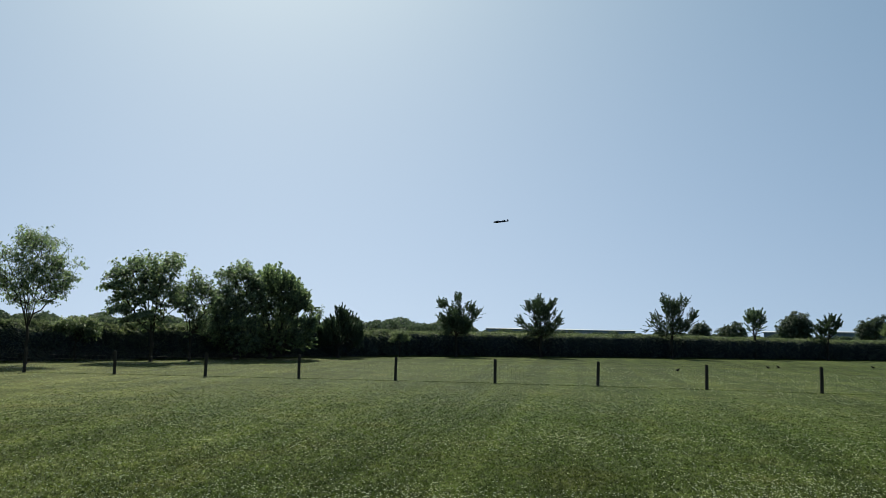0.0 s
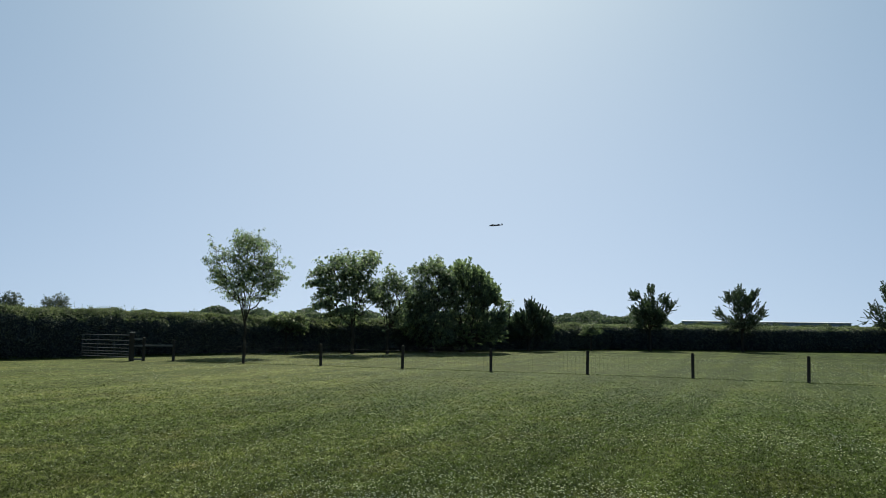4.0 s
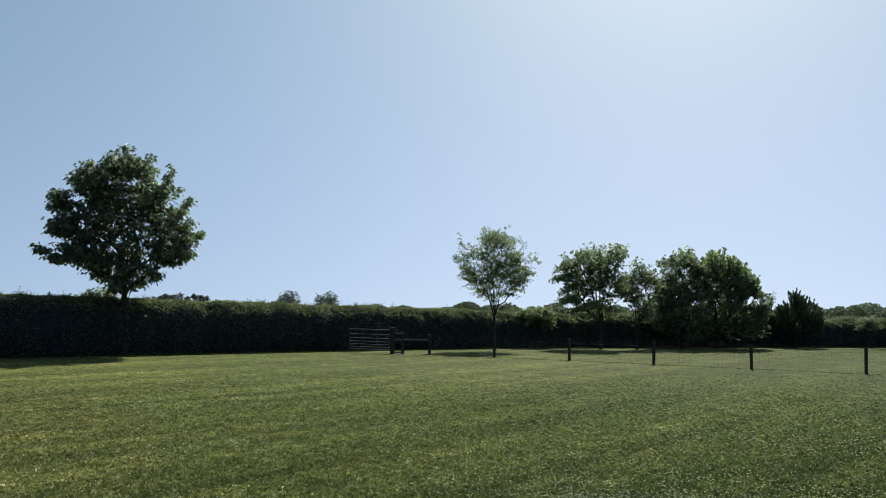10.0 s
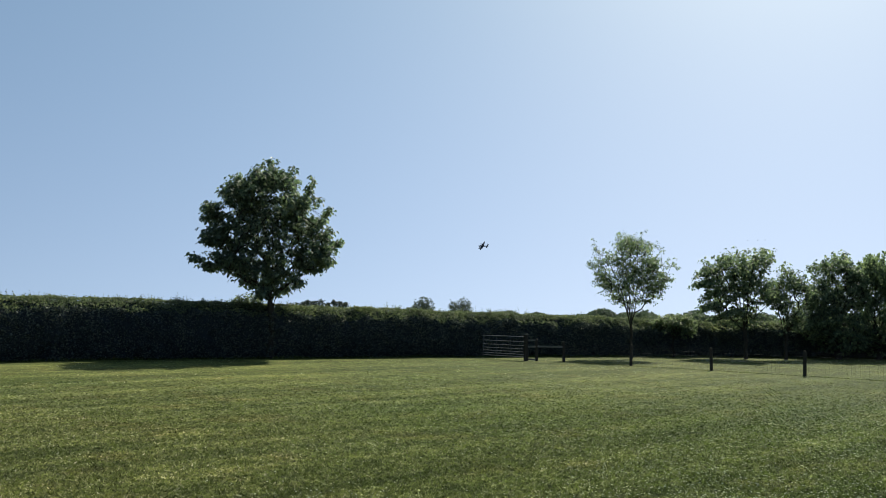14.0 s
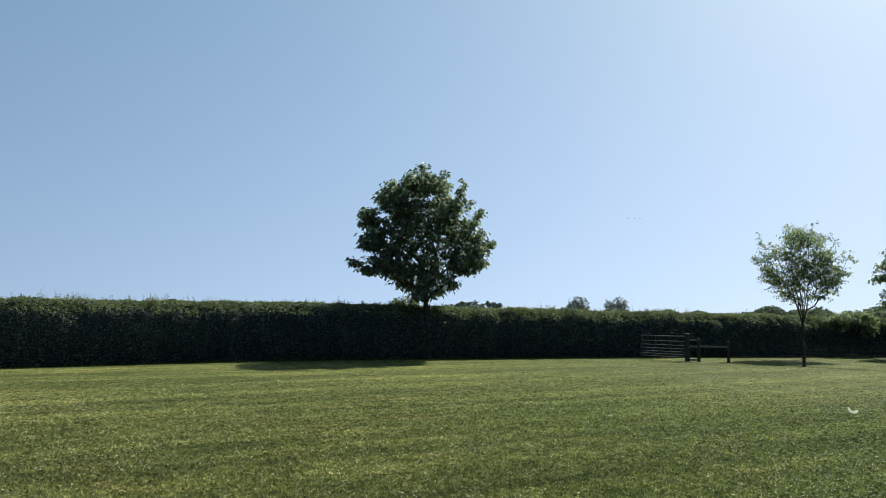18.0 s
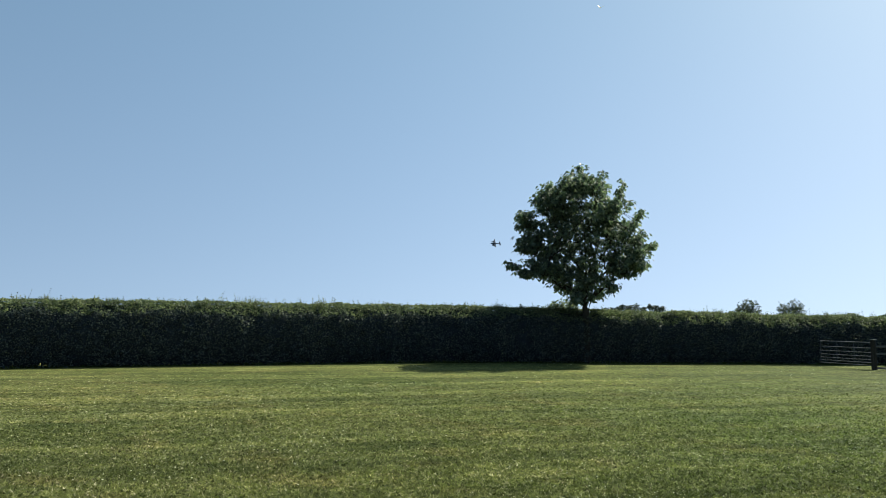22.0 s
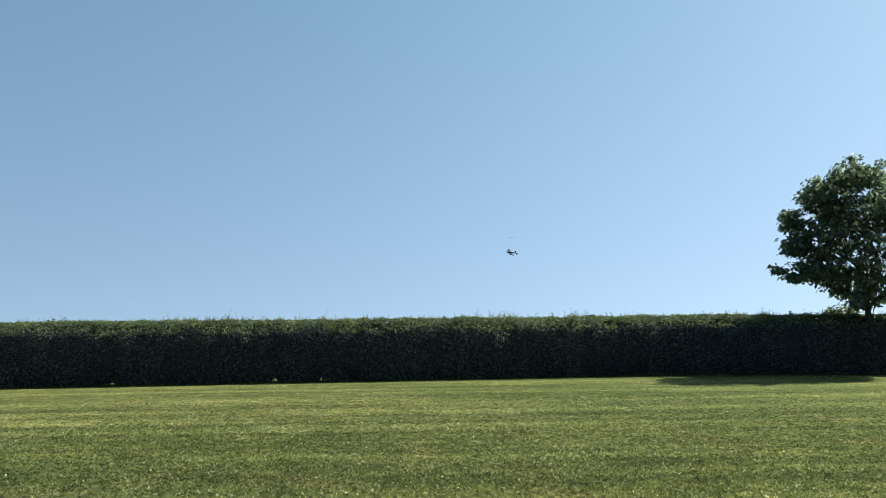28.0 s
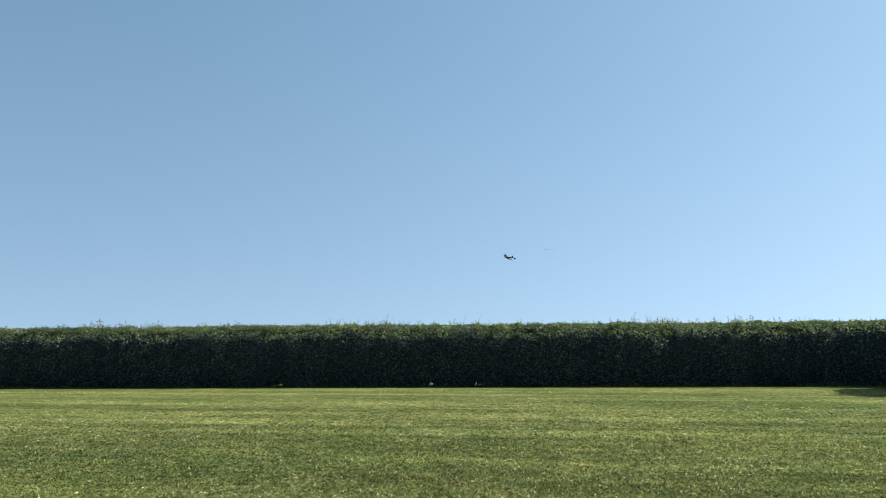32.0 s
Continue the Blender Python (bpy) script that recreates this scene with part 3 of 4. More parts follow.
    tagged(part("crown", sheet("crown", v, f, leaf_mat), root, "clumps of green leaves with gaps of sky"), kind="stuff")
    return root


tree("broadleaf_tree", 51.3, 40.15,
     [(-0.35, 9.03, 0.5), (0.15, 8.75, 0.58), (-0.9, 8.7, 0.5), (-1.45, 8.3, 0.72), (-1.9, 8.6, 0.26), (0.5, 8.55, 0.65), (0.85, 8.5, 0.42), (-0.5, 8.3, 0.8), (-2.05, 7.7, 0.6), (-1.0, 7.5, 1.1), (0.35, 7.4, 1.05),
      (1.15, 7.3, 0.55), (-2.7, 6.9, 0.72), (-1.43, 6.29, 1.22), (-0.08, 6.14, 1.27), (1.25, 6.3, 0.9), (1.95, 6.6, 0.5), (-2.5, 5.8, 0.85), (-2.2, 4.85, 0.75), (-1.21, 4.89, 1.21), (0.14, 4.75, 1.2), (1.34, 4.98, 1.0),
      (2.2, 5.3, 0.7), (2.15, 6.1, 0.5), (2.2, 4.8, 0.5), (-1.9, 4.45, 0.5), (-0.9, 3.8, 0.5), (0.11, 3.9, 0.5), (0.95, 3.8, 0.5), (1.7, 4.5, 0.52), (2.3, 4.7, 0.42),
      (-3.62, 4.72, 0.28), (-3.3, 4.6, 0.3), (-3.05, 4.5, 0.34), (-2.75, 4.35, 0.36), (-3.15, 5.65, 0.34), (-2.9, 5.75, 0.4), (-3.2, 6.55, 0.34), (-3.15, 7.2, 0.3), (-2.9, 7.15, 0.36), (-2.2, 8.05, 0.3),
      (1.72, 8.5, 0.2), (1.6, 8.15, 0.26), (1.5, 7.75, 0.34), (1.9, 7.5, 0.28), (2.6, 7.25, 0.26), (2.35, 7.0, 0.34), (2.55, 6.15, 0.34), (3.05, 5.58, 0.22), (2.7, 5.5, 0.32),
      (2.7, 4.85, 0.36), (2.4, 4.7, 0.32), (-1.35, 3.8, 0.3), (1.2, 3.7, 0.35), (-0.3, 3.6, 0.45), (-0.55, 3.35, 0.36), (0.1, 3.2, 0.38), (0.55, 3.45, 0.36), (-0.2, 3.05, 0.3)],
     2.3, 0.16, "large dense sycamore-like tree growing at the hedge edge, backlit", TREE_LEAF, 21, 2300, 12, 0.185, 0.16, 3, shoot=0.34, tiers=0.35, step_z=0.6)
tree("young_ash_tree", 26.0, 45.8,
     [(0.04, 6.17, 0.66), (-0.52, 6.02, 0.62), (0.61, 5.92, 0.62), (-1.13, 5.42, 0.6), (1.09, 5.22, 0.62), (-0.26, 5.02, 0.95), (0.52, 4.82, 0.95), (-1.44, 4.57, 0.55), (1.52, 4.52, 0.52), (-0.96, 4.15, 0.66), (0.17, 4.15, 0.95),
      (1.04, 4.05, 0.66), (1.74, 4.1, 0.34), (-0.65, 3.4, 0.45), (0.61, 3.4, 0.45), (-1.17, 3.6, 0.34), (0.0, 3.1, 0.4), (-1.3, 4.3, 0.5), (1.39, 3.9, 0.45), (-0.35, 3.9, 0.7), (-1.87, 6.07, 0.15), (-1.61, 5.62, 0.3), (-2.09, 5.02, 0.22), (-1.74, 4.2, 0.24), (-1.74, 4.92, 0.34),
      (-0.65, 6.65, 0.16), (-0.17, 6.55, 0.3), (0.52, 6.55, 0.18), (1.17, 6.22, 0.3), (1.57, 5.97, 0.2), (1.74, 5.32, 0.3), (2.17, 5.12, 0.22), (2.0, 4.35, 0.22), (1.17, 3.45, 0.25)],
     1.55, 0.072, "slender airy young tree with pale green leaves behind the wire fence", ASH_LEAF, 22, 980, 11, 0.118, 0.14, 7, upright=0.1, shoot=0.42)
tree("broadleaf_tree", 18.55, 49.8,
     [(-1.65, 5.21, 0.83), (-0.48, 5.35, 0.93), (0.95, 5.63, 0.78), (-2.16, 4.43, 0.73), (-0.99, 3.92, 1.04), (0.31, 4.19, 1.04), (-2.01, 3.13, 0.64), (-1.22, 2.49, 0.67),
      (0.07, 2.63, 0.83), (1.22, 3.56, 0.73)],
     1.5, 0.1, "round-crowned tree behind the wire fence, in half shade", LIT_BROAD_LEAF, 23, 900, 12.5, 0.17, 0.15, 6)
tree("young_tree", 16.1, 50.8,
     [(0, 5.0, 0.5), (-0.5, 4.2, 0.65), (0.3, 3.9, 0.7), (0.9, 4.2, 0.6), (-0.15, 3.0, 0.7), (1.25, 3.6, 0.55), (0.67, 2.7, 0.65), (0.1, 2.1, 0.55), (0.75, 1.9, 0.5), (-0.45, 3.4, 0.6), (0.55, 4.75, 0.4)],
     0.9, 0.09, "thin young tree with loose pale leaves", LIT_BROAD_LEAF, 24, 480, 9, 0.15, 0.13, 5, upright=0.7, tiers=0.2)
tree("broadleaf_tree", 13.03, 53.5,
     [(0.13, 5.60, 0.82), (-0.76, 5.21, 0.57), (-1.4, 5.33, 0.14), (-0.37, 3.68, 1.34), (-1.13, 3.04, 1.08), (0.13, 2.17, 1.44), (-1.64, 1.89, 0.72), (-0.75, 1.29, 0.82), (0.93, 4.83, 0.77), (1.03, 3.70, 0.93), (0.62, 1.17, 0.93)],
     1.0, 0.17, "dense dark tree leafy down to the ground", LIT_BROAD_LEAF, 25, 1250, 14, 0.165, 0.14, 4, upright=0.4, tiers=0.3)
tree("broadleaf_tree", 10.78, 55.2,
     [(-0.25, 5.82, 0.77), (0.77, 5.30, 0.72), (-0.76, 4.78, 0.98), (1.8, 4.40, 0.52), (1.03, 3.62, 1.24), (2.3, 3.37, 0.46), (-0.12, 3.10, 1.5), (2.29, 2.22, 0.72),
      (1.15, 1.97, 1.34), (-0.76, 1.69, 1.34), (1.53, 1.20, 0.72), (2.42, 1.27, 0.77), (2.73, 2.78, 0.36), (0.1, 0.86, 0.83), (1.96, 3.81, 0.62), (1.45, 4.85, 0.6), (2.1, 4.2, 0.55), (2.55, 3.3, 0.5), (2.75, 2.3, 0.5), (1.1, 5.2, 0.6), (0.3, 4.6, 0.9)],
     1.0, 0.19, "broad dense dark tree leafy down to the ground", LIT_BROAD_LEAF, 26, 1900, 13, 0.16, 0.12, 4, upright=0.5, habit="finger", tiers=0.2, shoot=0.45)
tree("young_pine_tree", 6.05, 59.0,
     [(-0.05, 3.3, 0.5), (0.74, 2.9, 0.5), (-0.46, 2.13, 0.8), (0.47, 1.74, 0.95), (-0.34, 1.18, 0.8), (1.0, 1.74, 0.6), (-1.0, 1.85, 0.45), (-1.1, 1.1, 0.6), (1.1, 0.9, 0.6), (0.3, 2.6, 0.6), (0.35, 3.1, 0.35), (1.35, 2.3, 0.4), (-0.8, 2.6, 0.35), (1.5, 1.5, 0.5), (-1.5, 1.4, 0.45)],
     0.8, 0.1, "small bushy dark green pine", NEEDLE, 27, 520, 46, 0.15, 0.08, upright=1.1, habit="finger", tiers=0, narrow=0.28, shoot=0.5)
tree("shrub", 7.43, 60.0, [(-0.02, 3.08, 0.45), (-0.23, 2.39, 0.45), (0.04, 1.71, 0.5)], 0.8, 0.05, "thin pale young shrub between darker trees", PALE_LEAF, 28, 120, 12, 0.1, 0.12)
tree("shrub", 1.7, 61.8, [(0.0, 1.5, 0.4), (0.4, 1.35, 0.35), (-0.45, 1.4, 0.35)], 0.7, 0.05, "pale leafy shrub in front of the far hedge", PALE_LEAF, 29, 90, 24, 0.1, 0.12)
# added pale leaves, standing for a lump of the hedge that catches sun
tree("shrub", 23.2, 50.1, [(0.0, 1.95, 0.55), (0.75, 1.85, 0.5), (-0.7, 1.85, 0.45), (0.3, 1.6, 0.5)], 0.9, 0.05, "paler leafy lump added to the hedge for its sunlit patch", PALE_LEAF, 37, 240, 22, 0.11, 0.12)
tree("shrub", 52.9, 43.6, [(0.0, 2.65, 0.5), (-0.5, 2.55, 0.45), (0.5, 2.5, 0.45), (0.0, 1.9, 0.6)], 0.8, 0.05, "pale leafy shrub just behind the long hedge", PALE_LEAF, 30, 160, 22, 0.1, 0.12)
# saplings that stand in the far hedge
tree("hedgerow_tree", -2.31, 66.0, [(0.1, 4.75, 0.5), (-1.18, 4.17, 0.55), (1.0, 3.97, 0.65), (1.7, 3.5, 0.45), (-0.11, 3.46, 1.05), (-1.25, 3.12, 0.5), (0.06, 2.33, 0.75), (0.6, 2.8, 0.7), (-0.6, 2.6, 0.7), (0.7, 2.1, 0.55), (-0.7, 2.0, 0.55), (1.3, 3.0, 0.5)],
     1.6, 0.11, "small spreading tree rising out of the hedge", DARK_LEAF, 31, 620, 19, 0.14, 0.11, 6, "trees along the far hedge", upright=0.3, shoot=0.55, habit="finger", tiers=0, narrow=0.5)
tree("hedgerow_tree", -8.28, 68.5, [(-0.15, 4.6, 0.6), (0.93, 4.45, 0.5), (-1.06, 4.1, 0.6), (-0.06, 3.46, 1.1), (1.26, 3.3, 0.55), (-1.55, 2.94, 0.55), (-0.05, 2.3, 0.85), (-1.04, 2.28, 0.6), (0.8, 2.5, 0.7), (0.5, 3.9, 0.6), (0.7, 2.0, 0.55), (-0.4, 2.0, 0.6), (1.5, 2.8, 0.4)],
     1.6, 0.11, "small rounded tree rising out of the hedge", DARK_LEAF, 32, 620, 19, 0.14, 0.11, 6, "trees along the far hedge", upright=0.3, shoot=0.55, habit="finger", tiers=0, narrow=0.5)
tree("hedgerow_tree", -17.23, 75.0, [(-0.58, 4.98, 0.7), (1.07, 4.99, 0.7), (0.14, 4.03, 1.15), (-1.33, 3.63, 0.7), (1.77, 3.86, 0.62), (0.3, 2.9, 0.95), (-0.24, 2.3, 0.75), (-2.1, 2.45, 0.35), (1.0, 3.0, 0.7), (-0.8, 2.8, 0.7), (0.3, 4.7, 0.6), (0.9, 2.3, 0.6), (-0.9, 2.2, 0.6), (1.6, 3.0, 0.5), (-1.7, 3.0, 0.45)],
     1.6, 0.12, "small tree with spiky shoots rising out of the hedge", DARK_LEAF, 33, 620, 19, 0.14, 0.11, 6, "trees along the far hedge", upright=0.3, shoot=0.55, habit="finger", tiers=0, narrow=0.5)
tree("hedgerow_tree", -22.57, 80.0, [(-0.08, 4.24, 0.9), (-0.55, 3.64, 0.7), (0.45, 3.65, 0.8), (0.07, 2.66, 0.8)],
     1.7, 0.1, "slim small tree rising out of the hedge", TREE_LEAF, 34, 110, 40, 0.15, 0.13, 3, "trees along the far hedge", upright=0.3, shoot=0.55, habit="finger", tiers=0, narrow=0.5)
tree("hedgerow_tree", -26.91, 84.0, [(0.07, 3.0, 1.05), (0.63, 3.4, 0.85), (-0.66, 2.6, 0.85), (-0.31, 2.0, 0.85)],
     1.5, 0.1, "small bushy tree rising out of the hedge", DARK_LEAF, 35, 121, 51, 0.15, 0.13, 4, "trees along the far hedge", upright=0.3, shoot=0.55, habit="finger", tiers=0, narrow=0.5)
tree("hedgerow_tree", -30.4, 86.0, [(0.0, 2.5, 0.9), (0.27, 3.1, 0.9)], 1.2, 0.1, "pale bushy tree at the end of the far hedge", PALE_LEAF, 36, 77, 51, 0.15, 0.14, 4, "trees along the far hedge", upright=0.3, shoot=0.55, habit="finger", tiers=0, narrow=0.5)
# beyond the hedge
tree("field_tree", -25.05, 130.0, [(0.1, 4.38, 1.9), (-1.36, 3.41, 1.6), (1.52, 3.46, 1.45), (0.36, 2.82, 1.9), (0.06, 2.5, 2.3)], 1.0, 0.22,
     "round dense tree standing in the field beyond", DARK_LEAF, 41, 620, 42, 0.19, 0.26, shoot=0.4)
for yaw, dist, lobes, seed in ((-19.11, 110, [(0.04, 2.49, 1.2), (-0.76, 2.2, 0.95)], 42), (-21.27, 120, [(0.33, 2.61, 1.5), (-1.92, 2.27, 1.05), (-0.79, 2.29, 1.05)], 43),
                               (-29.56, 110, [(-0.38, 3.11, 1.4), (0.99, 3.64, 1.4), (-1.3, 2.58, 1.1)], 44)):
    tree("bush", yaw, dist, lobes, 0.6, 0.12, "dark rounded bush beyond the far hedge", DARK_LEAF, seed, 240, 42, 0.18, 0.24, shoot=0.35)
tree("field_tree", 40.64, 300.0, [(0.4, 7.5, 3.3), (-2.3, 6.7, 2.5), (2.7, 6.5, 2.3), (0.0, 5.0, 3.8), (-3.0, 4.8, 1.8), (3.3, 4.6, 1.7), (0.0, 3.2, 3.4)], 2.0, 0.35, "distant rounded tree on the skyline", HAZED_LEAF, 45, 560, 18, 0.28, 0.38, shoot=0.5,
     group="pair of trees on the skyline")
tree("field_tree", 37.98, 300.0, [(-2.6, 7.1, 2.3), (1.7, 7.4, 2.8), (-2.9, 5.0, 2.2), (2.6, 5.2, 2.6), (0.0, 4.6, 3.0), (0.0, 3.2, 3.4)], 2.0, 0.35, "distant double-crowned tree on the skyline", HAZED_LEAF, 46, 520, 18, 0.28, 0.38, shoot=0.5,
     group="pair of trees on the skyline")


# ---- distance ----
def woodland(label, yaw_a, yaw_b, near, far, low, high, seed, count, leaf=0.78):
    """Far trees that nobody could count: heaped crowns of leaf clumps down to the ground."""
    rng = np.random.default_rng(seed)
    yaw, dist = rng.uniform(yaw_a, yaw_b, count), rng.uniform(near, far, count)
    tall = rng.uniform(low, high, count) * (0.85 + 0.15 * np.sin(yaw * 1.7 + seed) + 0.1 * np.sin(yaw * 4.1)) * (dist / near) ** 0.7
    each = 250
    ball = rng.normal(size=(count, each, 3))
    ball /= np.linalg.norm(ball, axis=2)[..., None]
    wide = tall * rng.uniform(0.4, 0.6, count)
    ball *= (0.75 + 0.35 * rng.uniform(0, 1, (count, each)))[..., None] * np.stack([wide, wide, tall * 0.42], 1)[:, None]
    base = np.stack([-np.sin(np.radians(yaw)) * dist, np.cos(np.radians(yaw)) * dist, tall * 0.55], 1)
    c = (base[:, None] + ball).reshape(-1, 3)
    c = c[c[:, 2] > 0.2]
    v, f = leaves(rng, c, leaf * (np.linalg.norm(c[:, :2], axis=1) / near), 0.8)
    tagged(new("distant_woodland", sheet("distant_woodland", v, f, HAZED_LEAF)), label, "woodland", kind="stuff")


woodland("distant belt of green trees on the horizon", -3.5, 15, 260, 340, 5.2, 6.2, 61, 150)
woodland("lower part of the distant belt of trees", 15, 27.2, 260, 340, 4.4, 5.3, 65, 105)
woodland("low distant scrub seen just over the hedge", 28.2, 34, 260, 340, 3.5, 4.1, 66, 45)
woodland("low distant trees and scrub beyond the hedge", -34, -3.0, 300, 420, 2.2, 2.9, 62, 190)
woodland("small clump of distant dark trees", 27.4, 29.0, 262, 275, 5.2, 5.7, 67, 16)
woodland("distant low trees on the horizon", 34, 62, 320, 420, 4.6, 5.8, 63, 150)
for yaw, top, wide, seed in ((50.05, 7.6, 1.5, 70), (49.65, 8.0, 1.7, 71), (49.2, 8.1, 1.3, 72), (48.85, 8.9, 1.5, 73), (48.4, 8.6, 1.6, 74), (47.95, 9.0, 2.2, 75), (47.4, 8.2, 1.4, 76), (47.0, 9.2, 1.2, 77), (46.6, 8.9, 1.7, 78), (46.2, 8.3, 1.6, 79)):
    tree("pine_tree", yaw, 335.0 + 6 * math.sin(seed), [(-wide * 0.6, top - 1.5, wide * 0.5), (wide * 0.6, top - 1.2, wide * 0.45), (0.0, top - 0.7, wide * 0.5), (0.1, top - 2.0, wide), (0.0, 5.0, wide * 1.3), (0.0, 3.8, wide * 1.3)],
         3.0, 0.25, "small dark pine on the far skyline", NEEDLE, seed, 130, 24, 0.32, 0.34, group="pines on the skyline", shoot=0.35, upright=0.4, tiers=0)


def warehouse(yaw_a, yaw_b, dist, eaves, ridge, label):
    a, b = at(yaw_a, dist), at(yaw_b, dist)
    middle, along = (a + b) / 2, (b - a)
    length, turn = along.length, math.degrees(math.atan2(along.y, along.x))
    root = thing("warehouse", middle, label, "building", turn=turn)
    bm = bmesh.new()
    box_bm(bm, (length, 40, eaves), (0, 20, eaves / 2))
    part("wall", bm, root, "blue-grey sheet cladding", CLADDING)
    bm = bmesh.new()
    ends = [[bm.verts.new((sx * (length / 2 + 0.6), y, z)) for y, z in ((-0.6, eaves - 0.2), (20, ridge), (40.6, eaves - 0.2), (40.6, eaves - 0.5), (-0.6, eaves - 0.5))] for sx in (-1, 1)]
    for i in range(5):
        bm.faces.new((ends[0][i], ends[0][(i + 1) % 5], ends[1][(i + 1) % 5], ends[1][i]))
    bm.faces.new(ends[0]), bm.faces.new(ends[1])
    part("roof", bm, root, "pale shallow-pitched sheet roof", ROOF)
    for i in range(int(length / 14)):
        bm = bmesh.new()
        box_bm(bm, (5.0, 0.12, eaves * 0.55), (-length / 2 + 8 + i * 14, -0.07, eaves * 0.28), 0, 0.03)
        part("loading_door", bm, root, "grey roller door", ROOF)


warehouse(-4.4, -14.8, 620, 4.7, 5.1, "long low distant warehouse with a pale roof")
warehouse(-23.1, -24.3, 430, 4.5, 5.0, "distant pale gabled farm building")
warehouse(-27.0, -30.5, 420, 4.9, 5.4, "distant low farm building with a pale roof")


def pylon(yaw, dist, tall):
    root = thing("electricity_pylon", at(yaw, dist), "distant grey lattice electricity pylon above the hedge", "pylon", turn=yaw)
    bm = bmesh.new()
    levels = [(0, 4.2), (9, 2.9), (17, 1.9), (23, 1.3), (29, 1.05), (tall, 0.25)]
    for (za, wa), (zb, wb) in zip(levels, levels[1:]):
        for i in range(4):
            ca, cb = [(1, 1), (1, -1), (-1, -1), (-1, 1)][i], [(1, 1), (1, -1), (-1, -1), (-1, 1)][(i + 1) % 4]
            rod_bm(bm, (ca[0] * wa, ca[1] * wa, za), (ca[0] * wb, ca[1] * wb, zb), 0.38, 5)
            rod_bm(bm, (ca[0] * wa, ca[1] * wa, za), (cb[0] * wb, cb[1] * wb, zb), 0.24, 4)
            rod_bm(bm, (cb[0] * wa, cb[1] * wa, za), (ca[0] * wb, ca[1] * wb, zb), 0.24, 4)
    part("lattice_tower", bm, root, "", PYLON)
    for z, w in ((22.5, 5.5), (27.5, 7.5), (32.5, 5.0)):
        bm = bmesh.new()
        for s in (-1, 1):
            rod_bm(bm, (0, -0.8, z), (s * w, 0, z), 0.32, 5)
            rod_bm(bm, (0, 0.8, z), (s * w, 0, z), 0.32, 5)
            rod_bm(bm, (0, 0, z + 1.6), (s * w, 0, z), 0.3, 5)
            rod_bm(bm, (s * w, 0, z), (s * w, 0, z - 2.2), 0.22, 5)
        part("cross_arm", bm, root, "", PYLON)


pylon(113.44, 1300, 37.3)


# ---- fence and gate ----
def wood_post(root, x, y, tall, thick, rng, label="", cap=False):
    bm = bmesh.new()
    box_bm(bm, (thick, thick * 0.9, tall + 0.1), (0, 0, tall / 2 - 0.05), rng.uniform(-6, 6), thick * 0.14)
    for v in bm.verts:
        v.co.x += 0.004 * math.sin(v.co.z * 9) + rng.uniform(-0.003, 0.003)
        if v.co.z > tall - 0.02 and not cap:
            v.co.z -= 0.02 * (v.co.x / thick + 0.5)
    ob = part("post", bm, root, label, POST)
    ob.location = (x, y, 0)
    ob.rotation_euler = (rng.uniform(-0.015, 0.015), rng.uniform(-0.02, 0.02), 0)
    return ob


FENCE_LINE = [(-20.68, 34.92), (-16.9, 34.6), (-13.03, 34.4), (-9.15, 34.15), (-5.17, 33.75), (-1.15, 33.45), (2.93, 32.87), (6.97, 32.1), (11.05, 31.26), (15.13, 30.35), (19.2, 29.4)]


def build_fence():
    rng = np.random.default_rng(5)
    line = FENCE_LINE
    root = thing("wire_fence", (0, 0, 0), "low stock fence of dark timber posts and thin wire netting", "fence")
    for x, y in line:
        wood_post(root, x, y, 1.0 + rng.uniform(-0.02, 0.02), 0.115, rng, "square dark weathered timber post")
    for (xa, ya), (xb, yb) in zip(line, line[1:]):
        a, b = np.array((xa, ya - 0.06)), np.array((xb, yb - 0.06))
        n = int(np.linalg.norm(b - a) / 0.16)
        top = [(np.r_[a, z], np.r_[b, z]) for z in (0.08, 0.2, 0.33, 0.47, 0.62, 0.78)]
        up = [(np.r_[a + (b - a) * i / n, 0.08], np.r_[a + (b - a) * i / n, 0.78]) for i in range(1, n)]
        v, f = tubes([p for p, _ in top + up], [q for _, q in top + up], 0.0016, 0.0016, 3)
        part("wire_netting", sheet("wire_netting", v, f, WIRE), root, "thin square wire netting between two posts")
        for z in (0.9, 0.97):
            mid = np.r_[(a + b) / 2, z - 0.012]
            v, f = tubes([np.r_[a, z], mid], [mid, np.r_[b, z]], 0.0024, 0.0024, 4)
            part("strand", sheet("strand", v, f, WIRE), root, "single taut top wire")


